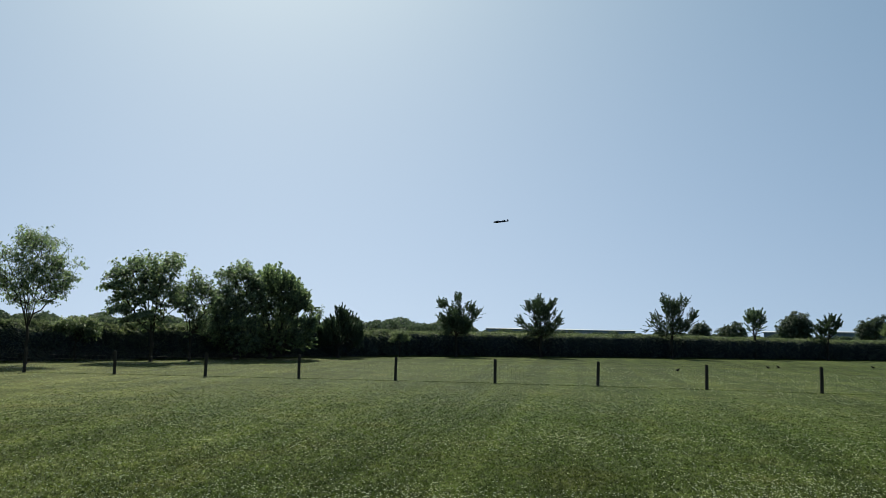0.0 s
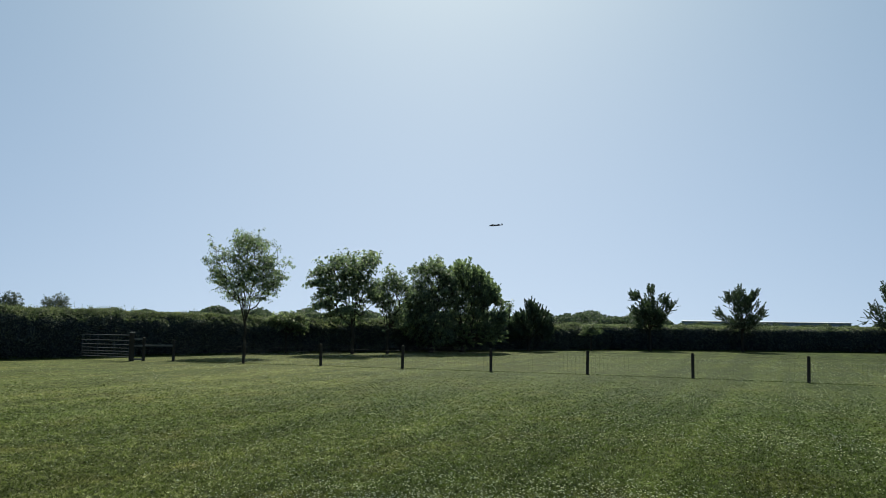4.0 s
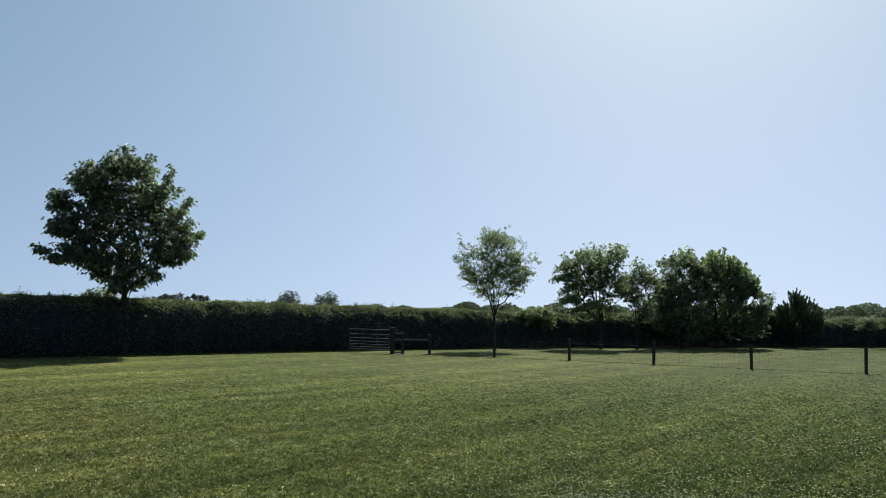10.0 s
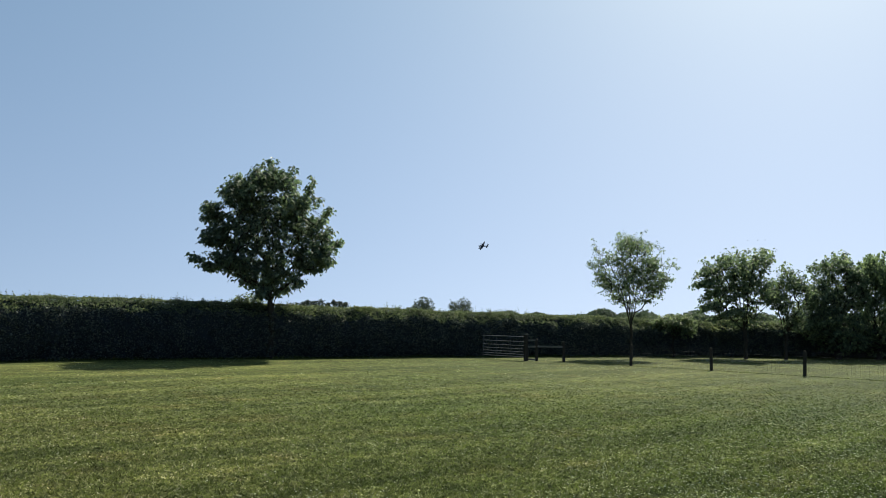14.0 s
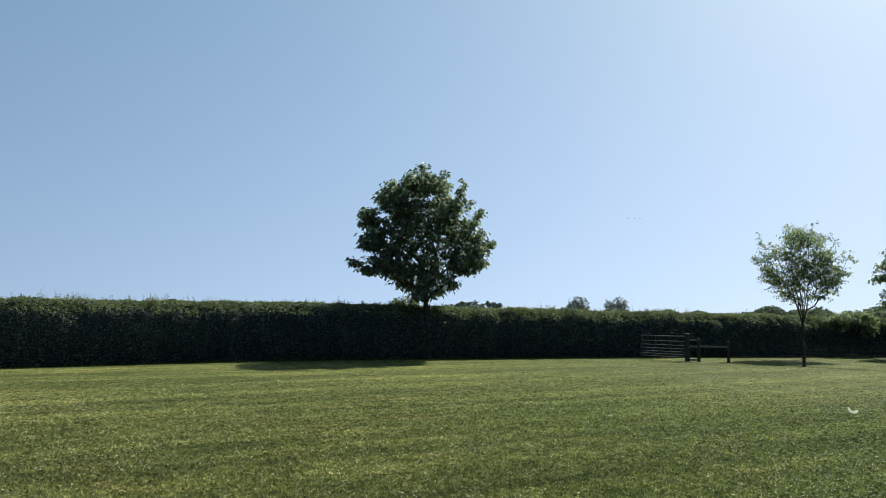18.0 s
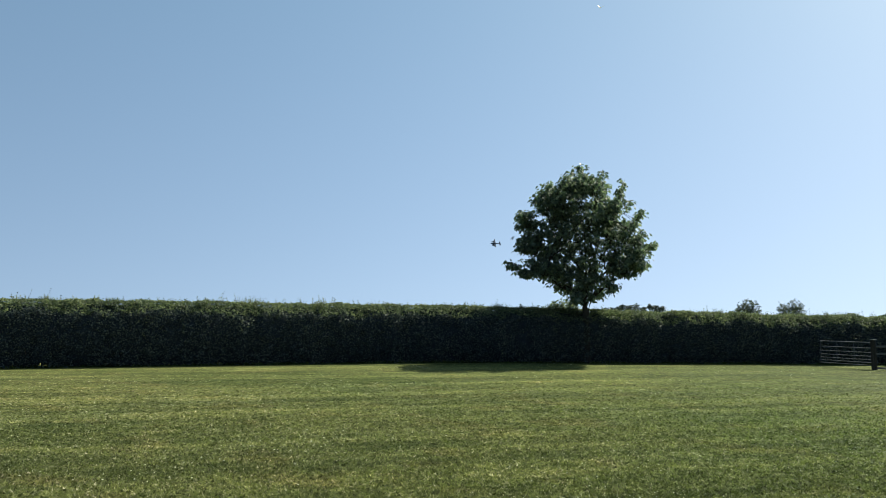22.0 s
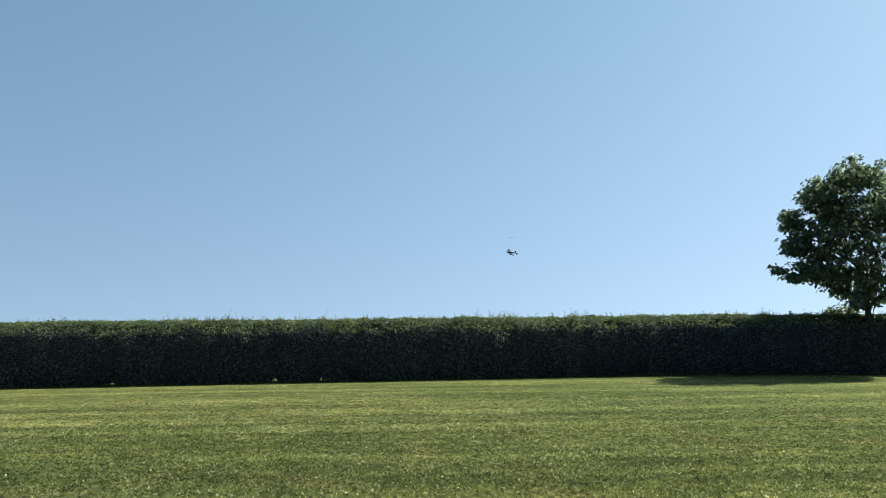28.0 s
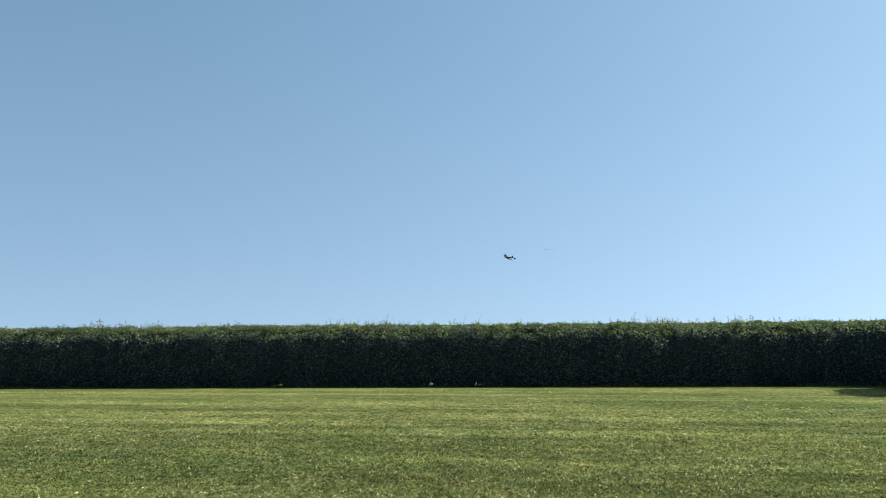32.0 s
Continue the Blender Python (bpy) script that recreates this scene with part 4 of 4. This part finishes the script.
def build_gate():
    rng = np.random.default_rng(6)
    hang, shut = Vector((-22.5, 34.25, 0)), Vector((-25.45, 34.61, 0))
    root = thing("field_gate", hang, "galvanised seven-bar metal field gate, shut", "gate", turn=math.degrees(math.atan2(shut.y - hang.y, shut.x - hang.x)))
    length = (shut - hang).length
    for z in (0.18, 0.3, 0.43, 0.58, 0.75, 0.95, 1.2):
        bm = bmesh.new()
        rod_bm(bm, (0.12, 0, z), (length, 0, z), 0.018 if z < 1.1 else 0.022, 8)
        part("bar", bm, root, "", ZINC)
    for x in (0.12, length * 0.36, length * 0.68, length):
        bm = bmesh.new()
        box_bm(bm, (0.045, 0.02, 1.06), (x, -0.03, 0.69), 0, 0.004)
        part("upright", bm, root, "", ZINC)
    for z in (0.3, 1.07):
        bm = bmesh.new()
        rod_bm(bm, (-0.02, 0, z), (0.14, 0, z), 0.018, 8)
        rod_bm(bm, (0.09, 0, z - 0.06), (0.09, 0, z + 0.06), 0.026, 8)
        part("hinge", bm, root, "", ZINC)
    stile = thing("timber_stile", (-22.39, 34.12, 0), "dark timber gatepost with short rails leading to the wire fence", "fence")
    big = wood_post(stile, 0, 0, 1.33, 0.2, rng, "stout square timber gatepost", True)
    bm = bmesh.new()
    box_bm(bm, (0.2, 0.18, 0.03), (0, 0, 1.345), 0, 0.008)
    part("post_top", bm, stile, "pale weathered end grain", END_GRAIN)
    wood_post(stile, 0.48, 0.22, 1.12, 0.13, rng, "square timber post")
    for a, b, z in (((0.08, 0.03), (0.48, 0.17), 1.04), ((0.08, 0.03), (0.48, 0.17), 0.72), ((0.08, 0.03), (0.48, 0.17), 0.09), ((0.48, 0.17), (1.71, 0.74), 0.74)):
        bm = bmesh.new()
        va, vb = Vector((*a, z)), Vector((*b, z))
        box_bm(bm, ((vb - va).length, 0.04, 0.085), (va + vb) / 2, math.degrees(math.atan2(vb.y - va.y, vb.x - va.x)), 0.01)
        part("rail", bm, stile, "weathered grey rail", RAIL)


build_fence()
build_gate()


# ---- lawn detail ----
def build_grass():
    """Short blades and white clover heads, thinning with distance."""
    rng = np.random.default_rng(8)
    n = 640000
    r = 9.2 + 26 * np.minimum(rng.uniform(0, 1, n), rng.uniform(0, 1, n)) ** 1.15
    yaw = np.radians(rng.uniform(-31, 121, n))
    c = np.stack([-np.sin(yaw) * r, np.cos(yaw) * r, np.zeros(n)], 1)
    tall = rng.uniform(0.01, 0.034, n) * np.clip(1.6 - r / 30, 0.35, 1)
    lean = rng.normal(0, 1.0, (n, 2)) * 0.024
    side = rng.normal(size=(n, 2))
    side /= np.linalg.norm(side, axis=1)[:, None]
    # most are single blades, some are broad tufts
    wide = ((0.005 + 0.00028 * r) * rng.uniform(0.6, 1.5, n) * np.where(rng.uniform(0, 1, n) < 0.16, 2.4, 1.0))[:, None]
    v = np.stack([c + np.c_[side * wide, 0 * r], c - np.c_[side * wide, 0 * r], c + np.c_[lean, tall]], 1).reshape(-1, 3)
    tagged(new("grass", sheet("grass", v, np.arange(n * 3).reshape(-1, 3), BLADE)), "short mown grass blades on the lawn", "grass", kind="stuff")
    # further off, on the far lawn up to the hedges
    n = 170000
    yaw_d = rng.uniform(-31, 62, n)
    r = np.sqrt(rng.uniform(30.0 ** 2, 72.0 ** 2, n))
    keep = (yaw_d < 26) | (r < 41)
    yaw, r = np.radians(yaw_d[keep]), r[keep]
    n = len(r)
    c = np.stack([-np.sin(yaw) * r, np.cos(yaw) * r, np.zeros(n)], 1)
    tall = rng.uniform(0.004, 0.012, n)
    side = rng.normal(0, 0.018, (n, 2)) * (r / 40)[:, None]
    v = np.stack([c + np.c_[side, 0 * r], c - np.c_[side, 0 * r], c + np.c_[rng.normal(0, 0.03, (n, 2)), tall]], 1).reshape(-1, 3)
    tagged(new("field_grass", sheet("field_grass", v, np.arange(n * 3).reshape(-1, 3), BLADE)), "short mown grass beyond the wire fence", "grass", kind="stuff")
    # longer tufts that the mower misses under the wires
    n = 3200
    k = rng.integers(0, len(FENCE_LINE) - 1, n)
    ends = np.array(FENCE_LINE)
    c = ends[k] + (ends[k + 1] - ends[k]) * rng.uniform(0, 1, n)[:, None] + rng.normal(0, 0.09, (n, 2))
    tall = rng.uniform(0.015, 0.045, n)
    w = rng.normal(0, 0.014, (n, 2))
    v = np.stack([np.c_[c - w, 0 * tall], np.c_[c + w, 0 * tall], np.c_[c + rng.normal(0, 0.03, (n, 2)), tall]], 1).reshape(-1, 3)
    tagged(new("grass_tufts", sheet("grass_tufts", v, np.arange(n * 3).reshape(-1, 3), BLADE)), "uncut tufts of grass along the wire fence", "grass", kind="stuff")
    n = 190000
    r = 9.3 + 42 * rng.uniform(0, 1, n) ** 1.7
    yaw = np.radians(rng.uniform(-31, 121, n))
    x, y = -np.sin(yaw) * r, np.cos(yaw) * r
    patchy = np.array([noise.noise(Vector((a * 0.28, b * 0.28, 3.0))) for a, b in zip(x, y)])
    keep = patchy * 0.7 + rng.normal(0, 0.3, n) > 0.09 + np.clip((np.degrees(yaw) - 15) / 40, 0, 1) * 0.68
    x, y = x[keep], y[keep]
    n = len(x)
    z = rng.uniform(0.03, 0.06, n)
    s = rng.uniform(0.004, 0.016, n) * (0.8 + 0.016 * np.hypot(x, y))
    unit = np.array([(1, 0, 0), (0, 1, 0), (-1, 0, 0), (0, -1, 0), (0, 0, 0.9)])
    v = (np.stack([x, y, z], 1)[:, None] + unit[None] * s[:, None, None]).reshape(-1, 3)
    tri = np.array([(0, 1, 4), (1, 2, 4), (2, 3, 4), (3, 0, 4)])
    f = (tri[None] + (np.arange(n) * 5)[:, None, None]).reshape(-1, 3)
    tagged(new("clover_flowers", sheet("clover_flowers", v, f, PETAL)), "scattered white clover heads in the lawn", "flowers", kind="stuff")


build_grass()


# ---- birds on the grass ----
def crow(place, turn, label):
    root = thing("crow", place, label, "bird", "crows on the grass", turn=turn)
    size = Matrix.Diagonal((0.62, 0.62, 0.62, 1))
    bm = bmesh.new()
    bmesh.ops.create_uvsphere(bm, u_segments=14, v_segments=9, radius=1, matrix=Matrix.Translation((0, 0, 0.2)) @ pose(0, 0, 0, 0, -28, 0) @ Matrix.Diagonal((0.17, 0.085, 0.09, 1)))
    bmesh.ops.transform(bm, matrix=size, verts=bm.verts)
    part("body", bm, root, "", FEATHER)
    bm = bmesh.new()
    bmesh.ops.create_uvsphere(bm, u_segments=12, v_segments=8, radius=0.055, matrix=Matrix.Translation((0.16, 0, 0.31)))
    bmesh.ops.transform(bm, matrix=size, verts=bm.verts)
    part("head", bm, root, "", FEATHER)
    bm = bmesh.new()
    rod_bm(bm, (0.2, 0, 0.31), (0.285, 0, 0.295), 0.02, 6, 0.003)
    bmesh.ops.transform(bm, matrix=size, verts=bm.verts)
    part("beak", bm, root, "", FEATHER)
    bm = bmesh.new()
    box_bm(bm, (0.2, 0.07, 0.014), (0, 0, 0), 0, 0.004)
    bmesh.ops.transform(bm, matrix=Matrix.Translation((-0.22, 0, 0.13)) @ pose(0, 0, 0, 0, -20, 0), verts=bm.verts)
    bmesh.ops.transform(bm, matrix=size, verts=bm.verts)
    part("tail", bm, root, "", FEATHER)
    for s in (-1, 1):
        bm = bmesh.new()
        rod_bm(bm, (0, s * 0.035, 0.14), (0.01, s * 0.035, 0.0), 0.008, 6)
        rod_bm(bm, (0.0, s * 0.035, 0.006), (0.05, s * 0.035, 0.004), 0.006, 5)
        bmesh.ops.transform(bm, matrix=size, verts=bm.verts)
        part("leg", bm, root, "", FEATHER)
        bm = bmesh.new()
        bmesh.ops.create_uvsphere(bm, u_segments=10, v_segments=7, radius=1, matrix=Matrix.Translation((-0.04, s * 0.075, 0.2)) @ pose(0, 0, 0, 0, -26, 0) @ Matrix.Diagonal((0.17, 0.022, 0.065, 1)))
        bmesh.ops.transform(bm, matrix=size, verts=bm.verts)
        part("wing", bm, root, "", FEATHER)
    return root


CROW_A = crow((14.5, 45.7, 0), 20, "black crow feeding on the grass")
CROW_B = crow((22.4, 52.0, 0), 115, "black crow standing on the grass")
CROW_C = crow((23.6, 53.2, 0), 200, "black crow walking towards another on the grass")
crow((31.2, 55.3, 0), 160, "black crow standing on the grass")


# ---- a white moth that flits over the lawn ----
def moth():
    root = thing("white_moth", (2.4, 0.6, 0.02), "small white moth flitting past over the grass", "insect")
    bm = bmesh.new()
    bmesh.ops.create_uvsphere(bm, u_segments=8, v_segments=6, radius=1, matrix=Matrix.Diagonal((0.006, 0.0016, 0.0016, 1)))
    part("body", bm, root, "", PETAL)
    for s in (-1, 1):
        bm = bmesh.new()
        rim = [(0.003, 0.001), (0.007, 0.007), (0.004, 0.0105), (-0.002, 0.009), (-0.006, 0.0055), (-0.004, 0.001)]
        top = [bm.verts.new((x, s * y, 0.0004 + y * 0.55)) for x, y in rim]
        low = [bm.verts.new((x, s * y, y * 0.55)) for x, y in rim]
        bm.faces.new(top), bm.faces.new(low)
        for i in range(6):
            bm.faces.new((top[i], top[(i + 1) % 6], low[(i + 1) % 6], low[i]))
        part("wing", bm, root, "", PETAL)
    return root


MOTH = moth()


# ---- aircraft ----
def loft(rings):
    """A skin over rings of points, closed at both ends."""
    bm = bmesh.new()
    rows = [[bm.verts.new(p) for p in ring] for ring in rings]
    k = len(rows[0])
    for a, b in zip(rows, rows[1:]):
        for i in range(k):
            bm.faces.new((a[i], a[(i + 1) % k], b[(i + 1) % k], b[i]))
    bm.faces.new(rows[0]), bm.faces.new(rows[-1])
    for f in bm.faces:
        f.smooth = True
    return bm


def oval(x, y, z, w, h, k=14):
    return [(x, y + w * math.cos(i * 2 * math.pi / k), z + h * math.sin(i * 2 * math.pi / k)) for i in range(k)]


def wing_rings(sections, side):
    """Lens-shaped sections: span, leading edge, chord, height, thickness."""
    rings = []
    for span, lead, chord, z, thick in sections:
        y = span * side
        rings.append([(lead, y, z), (lead - chord * 0.12, y, z + thick * 0.4), (lead - chord * 0.35, y, z + thick * 0.55), (lead - chord, y, z),
                      (lead - chord * 0.35, y, z - thick * 0.45), (lead - chord * 0.12, y, z - thick * 0.35)])
    return rings


def bomber():
    """Four engines, mid wing, twin oval fins; nose along +x, left wing along +y, 21 m long and 31 m across."""
    root = thing("bomber_aircraft", (0, 0, 0), "dark camouflaged four-engined vintage bomber with twin tail fins, flying", "aircraft")
    part("fuselage", loft([oval(x, 0, z, w, h) for x, z, w, h in ((9.6, -0.15, 0.35, 0.45), (9.0, -0.1, 0.75, 0.95), (7.6, 0.05, 0.88, 1.15), (5.0, 0.1, 0.92, 1.25),
         (0.0, 0.1, 0.92, 1.22), (-4.0, 0.2, 0.85, 1.05), (-7.5, 0.38, 0.62, 0.78), (-10.2, 0.55, 0.42, 0.5), (-10.8, 0.55, 0.2, 0.3))]), root, "", HAZED_CAMO)
    for s in (1, -1):
        part("wing", loft(wing_rings([(0.7, 4.4, 4.9, -0.35, 0.85), (4.6, 4.3, 4.8, -0.3, 0.78), (10.0, 3.2, 3.5, 0.35, 0.5), (14.4, 2.2, 2.0, 0.9, 0.26), (15.5, 1.5, 0.8, 1.03, 0.1)], s)), root, "", HAZED_CAMO)
        part("tailplane", loft(wing_rings([(0.2, -7.7, 2.4, 0.75, 0.3), (4.9, -7.9, 1.8, 0.75, 0.18)], s)), root, "", HAZED_CAMO)
        part("fin", loft([[(x, s * 5.0 + dy, z) for x, z in ((-7.5 - 0.3 * q, 0.75 + q * 1.75), (-8.6, 0.75 + q * 1.95), (-9.9, 0.75 + q * 1.5), (-10.0, 0.75), (-9.9, 0.75 - q * 1.1), (-8.7, 0.75 - q * 1.35), (-7.6, 0.75 - q))]
                          for dy, q in ((-0.12, 0.8), (-0.06, 1.0), (0.06, 1.0), (0.12, 0.8))]), root, "oval upright tail fin", HAZED_CAMO)
        for y, z in ((3.45, -0.55), (7.6, -0.1)):
            nacelle = part("engine_nacelle", loft([oval(x, s * y, z + dz, w, h, 10) for x, dz, w, h in ((6.9, 0.1, 0.3, 0.35), (6.5, 0.05, 0.48, 0.6), (4.2, 0.0, 0.55, 0.75), (1.5, -0.15, 0.5, 0.6), (-0.8, -0.1, 0.15, 0.2))]), root, "", NIGHT)
            part("spinner", loft([oval(x, s * y, z + 0.1, w, w, 10) for x, w in ((7.5, 0.06), (7.3, 0.2), (6.9, 0.3))]), nacelle, "", BLADE_BLACK)
            bm = bmesh.new()
            for i in range(3):
                a = radians(i * 120 + 25 * y)
                tip = Vector((0, math.cos(a) * 1.95, math.sin(a) * 1.95))
                rod_bm(bm, Vector((7.15, s * y, z + 0.1)) + tip * 0.1, Vector((7.15, s * y, z + 0.1)) + tip, 0.14, 6, 0.07)
            part("propeller", bm, nacelle, "three-bladed black propeller", BLADE_BLACK)
    part("cockpit_canopy", loft([oval(x, 0, z, w, h, 10) for x, z, w, h in ((7.3, 1.1, 0.3, 0.15), (6.6, 1.35, 0.6, 0.5), (4.6, 1.45, 0.6, 0.5), (3.6, 1.25, 0.4, 0.3))]), root, "glazed canopy", PERSPEX)
    for name, x, z, r in (("nose_turret", 9.35, 0.45, 0.62), ("upper_turret", -3.2, 1.25, 0.6), ("tail_turret", -10.7, 0.65, 0.6)):
        bm = bmesh.new()
        bmesh.ops.create_uvsphere(bm, u_segments=12, v_segments=8, radius=r, matrix=Matrix.Translation((x, 0, z)))
        part(name, bm, root, "glazed gun turret", PERSPEX)
    return root


AIRCRAFT = bomber()


def small_aircraft():
    """A single-engined low-wing aircraft, nose along +x, 9 m long and 11 m across."""
    root = thing("small_aircraft", (0, 0, 0), "tiny dark single-engined aircraft far off in the sky", "aircraft", "aircraft flying in formation")
    part("fuselage", loft([oval(x, 0, z, w, h, 10) for x, z, w, h in ((4.6, 0.0, 0.2, 0.25), (3.8, 0.0, 0.45, 0.55), (1.0, 0.1, 0.5, 0.75), (-2.0, 0.15, 0.35, 0.45), (-4.4, 0.25, 0.1, 0.15))]), root, "", HAZED_CAMO)
    part("canopy", loft([oval(x, 0, z, w, h, 8) for x, z, w, h in ((1.4, 0.7, 0.1, 0.1), (0.7, 0.85, 0.3, 0.35), (-0.6, 0.75, 0.2, 0.2))]), root, "glazed canopy", PERSPEX)
    for s in (1, -1):
        part("wing", loft(wing_rings([(0.3, 2.3, 2.6, -0.35, 0.32), (3.6, 1.9, 1.9, -0.05, 0.2), (5.5, 1.2, 0.6, 0.15, 0.07)], s)), root, "", HAZED_CAMO)
        part("tailplane", loft(wing_rings([(0.1, -3.3, 1.1, 0.3, 0.12), (1.6, -3.6, 0.6, 0.3, 0.06)], s)), root, "", HAZED_CAMO)
    part("fin", loft([[(-3.3, y, 0.3), (-3.9, y, 1.4), (-4.5, y, 1.3), (-4.5, y, 0.25)] for y in (-0.06, 0.06)]), root, "", HAZED_CAMO)
    return root


FORMATION = [small_aircraft() for _ in range(3)]


def flown(yaw, up, reach, away, bank, climb):
    """The aircraft's pose: its bearing and range, how far its heading points away from the viewer, left bank and climb."""
    p = at(yaw, reach * math.cos(radians(up)), EYE + reach * math.sin(radians(up)))
    return pose(p.x, p.y, p.z, -bank, -climb, yaw + 180 - away)


def motions():
    walk(CROW_A, [(0, pose(14.5, 45.7, 0, 0, 0, 20)), (0.6, pose(14.45, 45.7, 0, 0, 12, 30)), (1.2, pose(14.5, 45.75, 0, 0, 0, 10)), (2.4, pose(14.7, 45.8, 0, 0, 10, -10)), (32, pose(14.9, 45.8, 0, 0, 0, -15))])
    walk(CROW_B, [(0, pose(22.4, 52.0, 0, 0, 0, 115)), (1.0, pose(22.35, 51.95, 0, 0, 6, 100)), (32, pose(22.3, 51.9, 0, 0, 0, 95))])
    walk(CROW_C, [(0, pose(23.6, 53.2, 0, 0, 0, 200)), (0.5, pose(23.2, 52.8, 0, 0, 4, 205)), (1.0, pose(22.9, 52.5, 0.02, 0, -4, 210)), (1.6, pose(22.8, 52.4, 0, 0, 0, 200)), (32, pose(22.75, 52.4, 0, 0, 0, 190))])
    near, above = turned(50.2, 4.85, 0.29), turned(61.49, 5.0, 0.5)
    walk(MOTH, [(0, pose(2.4, 0.6, 0.02, 0, 0, 40)), (17.5, pose(2.4, 0.6, 0.02, 0, 0, 60))]
         + [(t, pose(*(near @ Vector((a, b, -1.6))), 20, -30, 110)) for t, a, b in ((17.85, 1.7, 0.1), (18.0, 0.819, -0.327), (18.15, 0.3, -1.2))]
         + [(18.6, pose(0.4, -1.5, 0.4, 0, 0, 150)), (19.2, pose(0.8, -2.6, 0.02, 0, 0, 180)), (20.8, pose(0.8, -2.6, 0.02, 0, 0, 180))]
         + [(t, pose(*(above @ Vector((a, b, c))), 20, -30, 120)) for t, a, b, c in ((21.4, 1.0, 2.6, 1.0), (21.85, 0.62, 1.3, -2.3), (22.0, 0.492, 0.755, -2.5), (22.15, 0.38, 1.3, -2.3), (22.6, 0.3, 2.6, 1.0))]
         + [(23.6, pose(0.8, -2.6, 1.2, 0, 0, 180)), (24.4, pose(0.8, -2.6, 0.02, 0, 0, 180)), (32, pose(0.8, -2.6, 0.02, 0, 0, 180))])
    for craft, side in zip(FORMATION, (1.0, -1.0, -2.6)):
        walk(craft, [(t, flown(yaw + gap * (side if side > -2 or t < 22 else 0.2), up, 4300 - 60 * side, -10, 15, 1)) for t, yaw, up, gap in (
            (0, -60.0, 3.0, 0.3), (8, -12.0, 3.5, 0.3), (11, 4.0, 4.4, 0.3), (14, 18.0, 5.5, 0.3), (17, 32.4, 6.45, 0.27), (20, 45.0, 7.52, 0.14), (24, 59.36, 7.35, 0.12), (27, 70.81, 6.97, 0.2),
            (28, 74.27, 6.72, 0.2), (29, 76.9, 6.78, 0.19), (30, 78.82, 6.9, 0.12), (32, 82.56, 6.33, 0.3))])
    walk(AIRCRAFT, [
        (0, flown(-5.35, 7.84, 1130, 27.0, 12.0, 1.0)),
        (0.5, flown(-3.52, 7.75, 1145, 27.3, 11.8, 1.2)),
        (1, flown(-1.69, 7.66, 1160, 27.6, 11.5, 1.4)),
        (2, flown(1.81, 7.40, 1191, 28.2, 11.0, 1.8)),
        (2.5, flown(3.50, 7.28, 1207, 28.5, 10.5, 2.0)),
        (4.5, flown(10.17, 6.77, 1271, 29.7, 9.0, 2.6)),
        (5, flown(11.87, 6.71, 1288, 30.0, 8.0, 2.8)),
        (6, flown(14.91, 6.50, 1321, 30.0, 7.5, 2.8)),
        (7, flown(17.79, 6.30, 1354, 30.0, 8.0, 2.6)),
        (8, flown(20.63, 6.09, 1387, 30.0, 18.0, 2.6)),
        (9, flown(23.28, 5.86, 1421, 32.0, 32.0, 2.6)),
        (11, flown(28.47, 5.44, 1486, 28.0, 36.0, 2.5)),
        (12, flown(31.09, 5.29, 1516, 25.0, 38.0, 2.5)),
        (13, flown(33.74, 5.25, 1543, 23.0, 39.0, 2.0)),
        (14, flown(36.40, 5.16, 1566, 19.2, 38.8, 2.0)),
        (14.5, flown(37.72, 5.17, 1576, 17.4, 38.6, 2.0)),
        (16.5, flown(42.97, 5.26, 1607, 9.9, 38.1, 2.0)),
        (17, flown(44.33, 5.27, 1612, 8.0, 38.0, 2.0)),
        (18, flown(46.96, 5.32, 1619, 5.0, 37.8, 2.0)),
        (22, flown(57.72, 5.40, 1614, -7.0, 37.0, 2.0)),
        (23, flown(60.45, 5.46, 1602, -13.0, 36.0, 3.0)),
        (24, flown(63.11, 5.48, 1586, -15.0, 36.0, 4.0)),
        (24.5, flown(64.47, 5.51, 1577, -15.8, 35.5, 4.2)),
        (26.5, flown(70.07, 5.62, 1537, -19.2, 33.5, 4.8)),
        (27, flown(71.47, 5.61, 1526, -20.0, 33.0, 5.0)),
        (28, flown(74.35, 5.62, 1501, -24.0, 32.0, 5.0)),
        (29, flown(77.05, 5.67, 1472, -28.0, 31.0, 5.0)),
        (30, flown(79.83, 5.69, 1440, -29.7, 30.0, 5.0)),
        (31, flown(82.67, 5.67, 1407, -31.3, 29.0, 5.0)),
        (32, flown(85.49, 5.80, 1372, -33.0, 28.0, 5.0)),
    ])


motions()
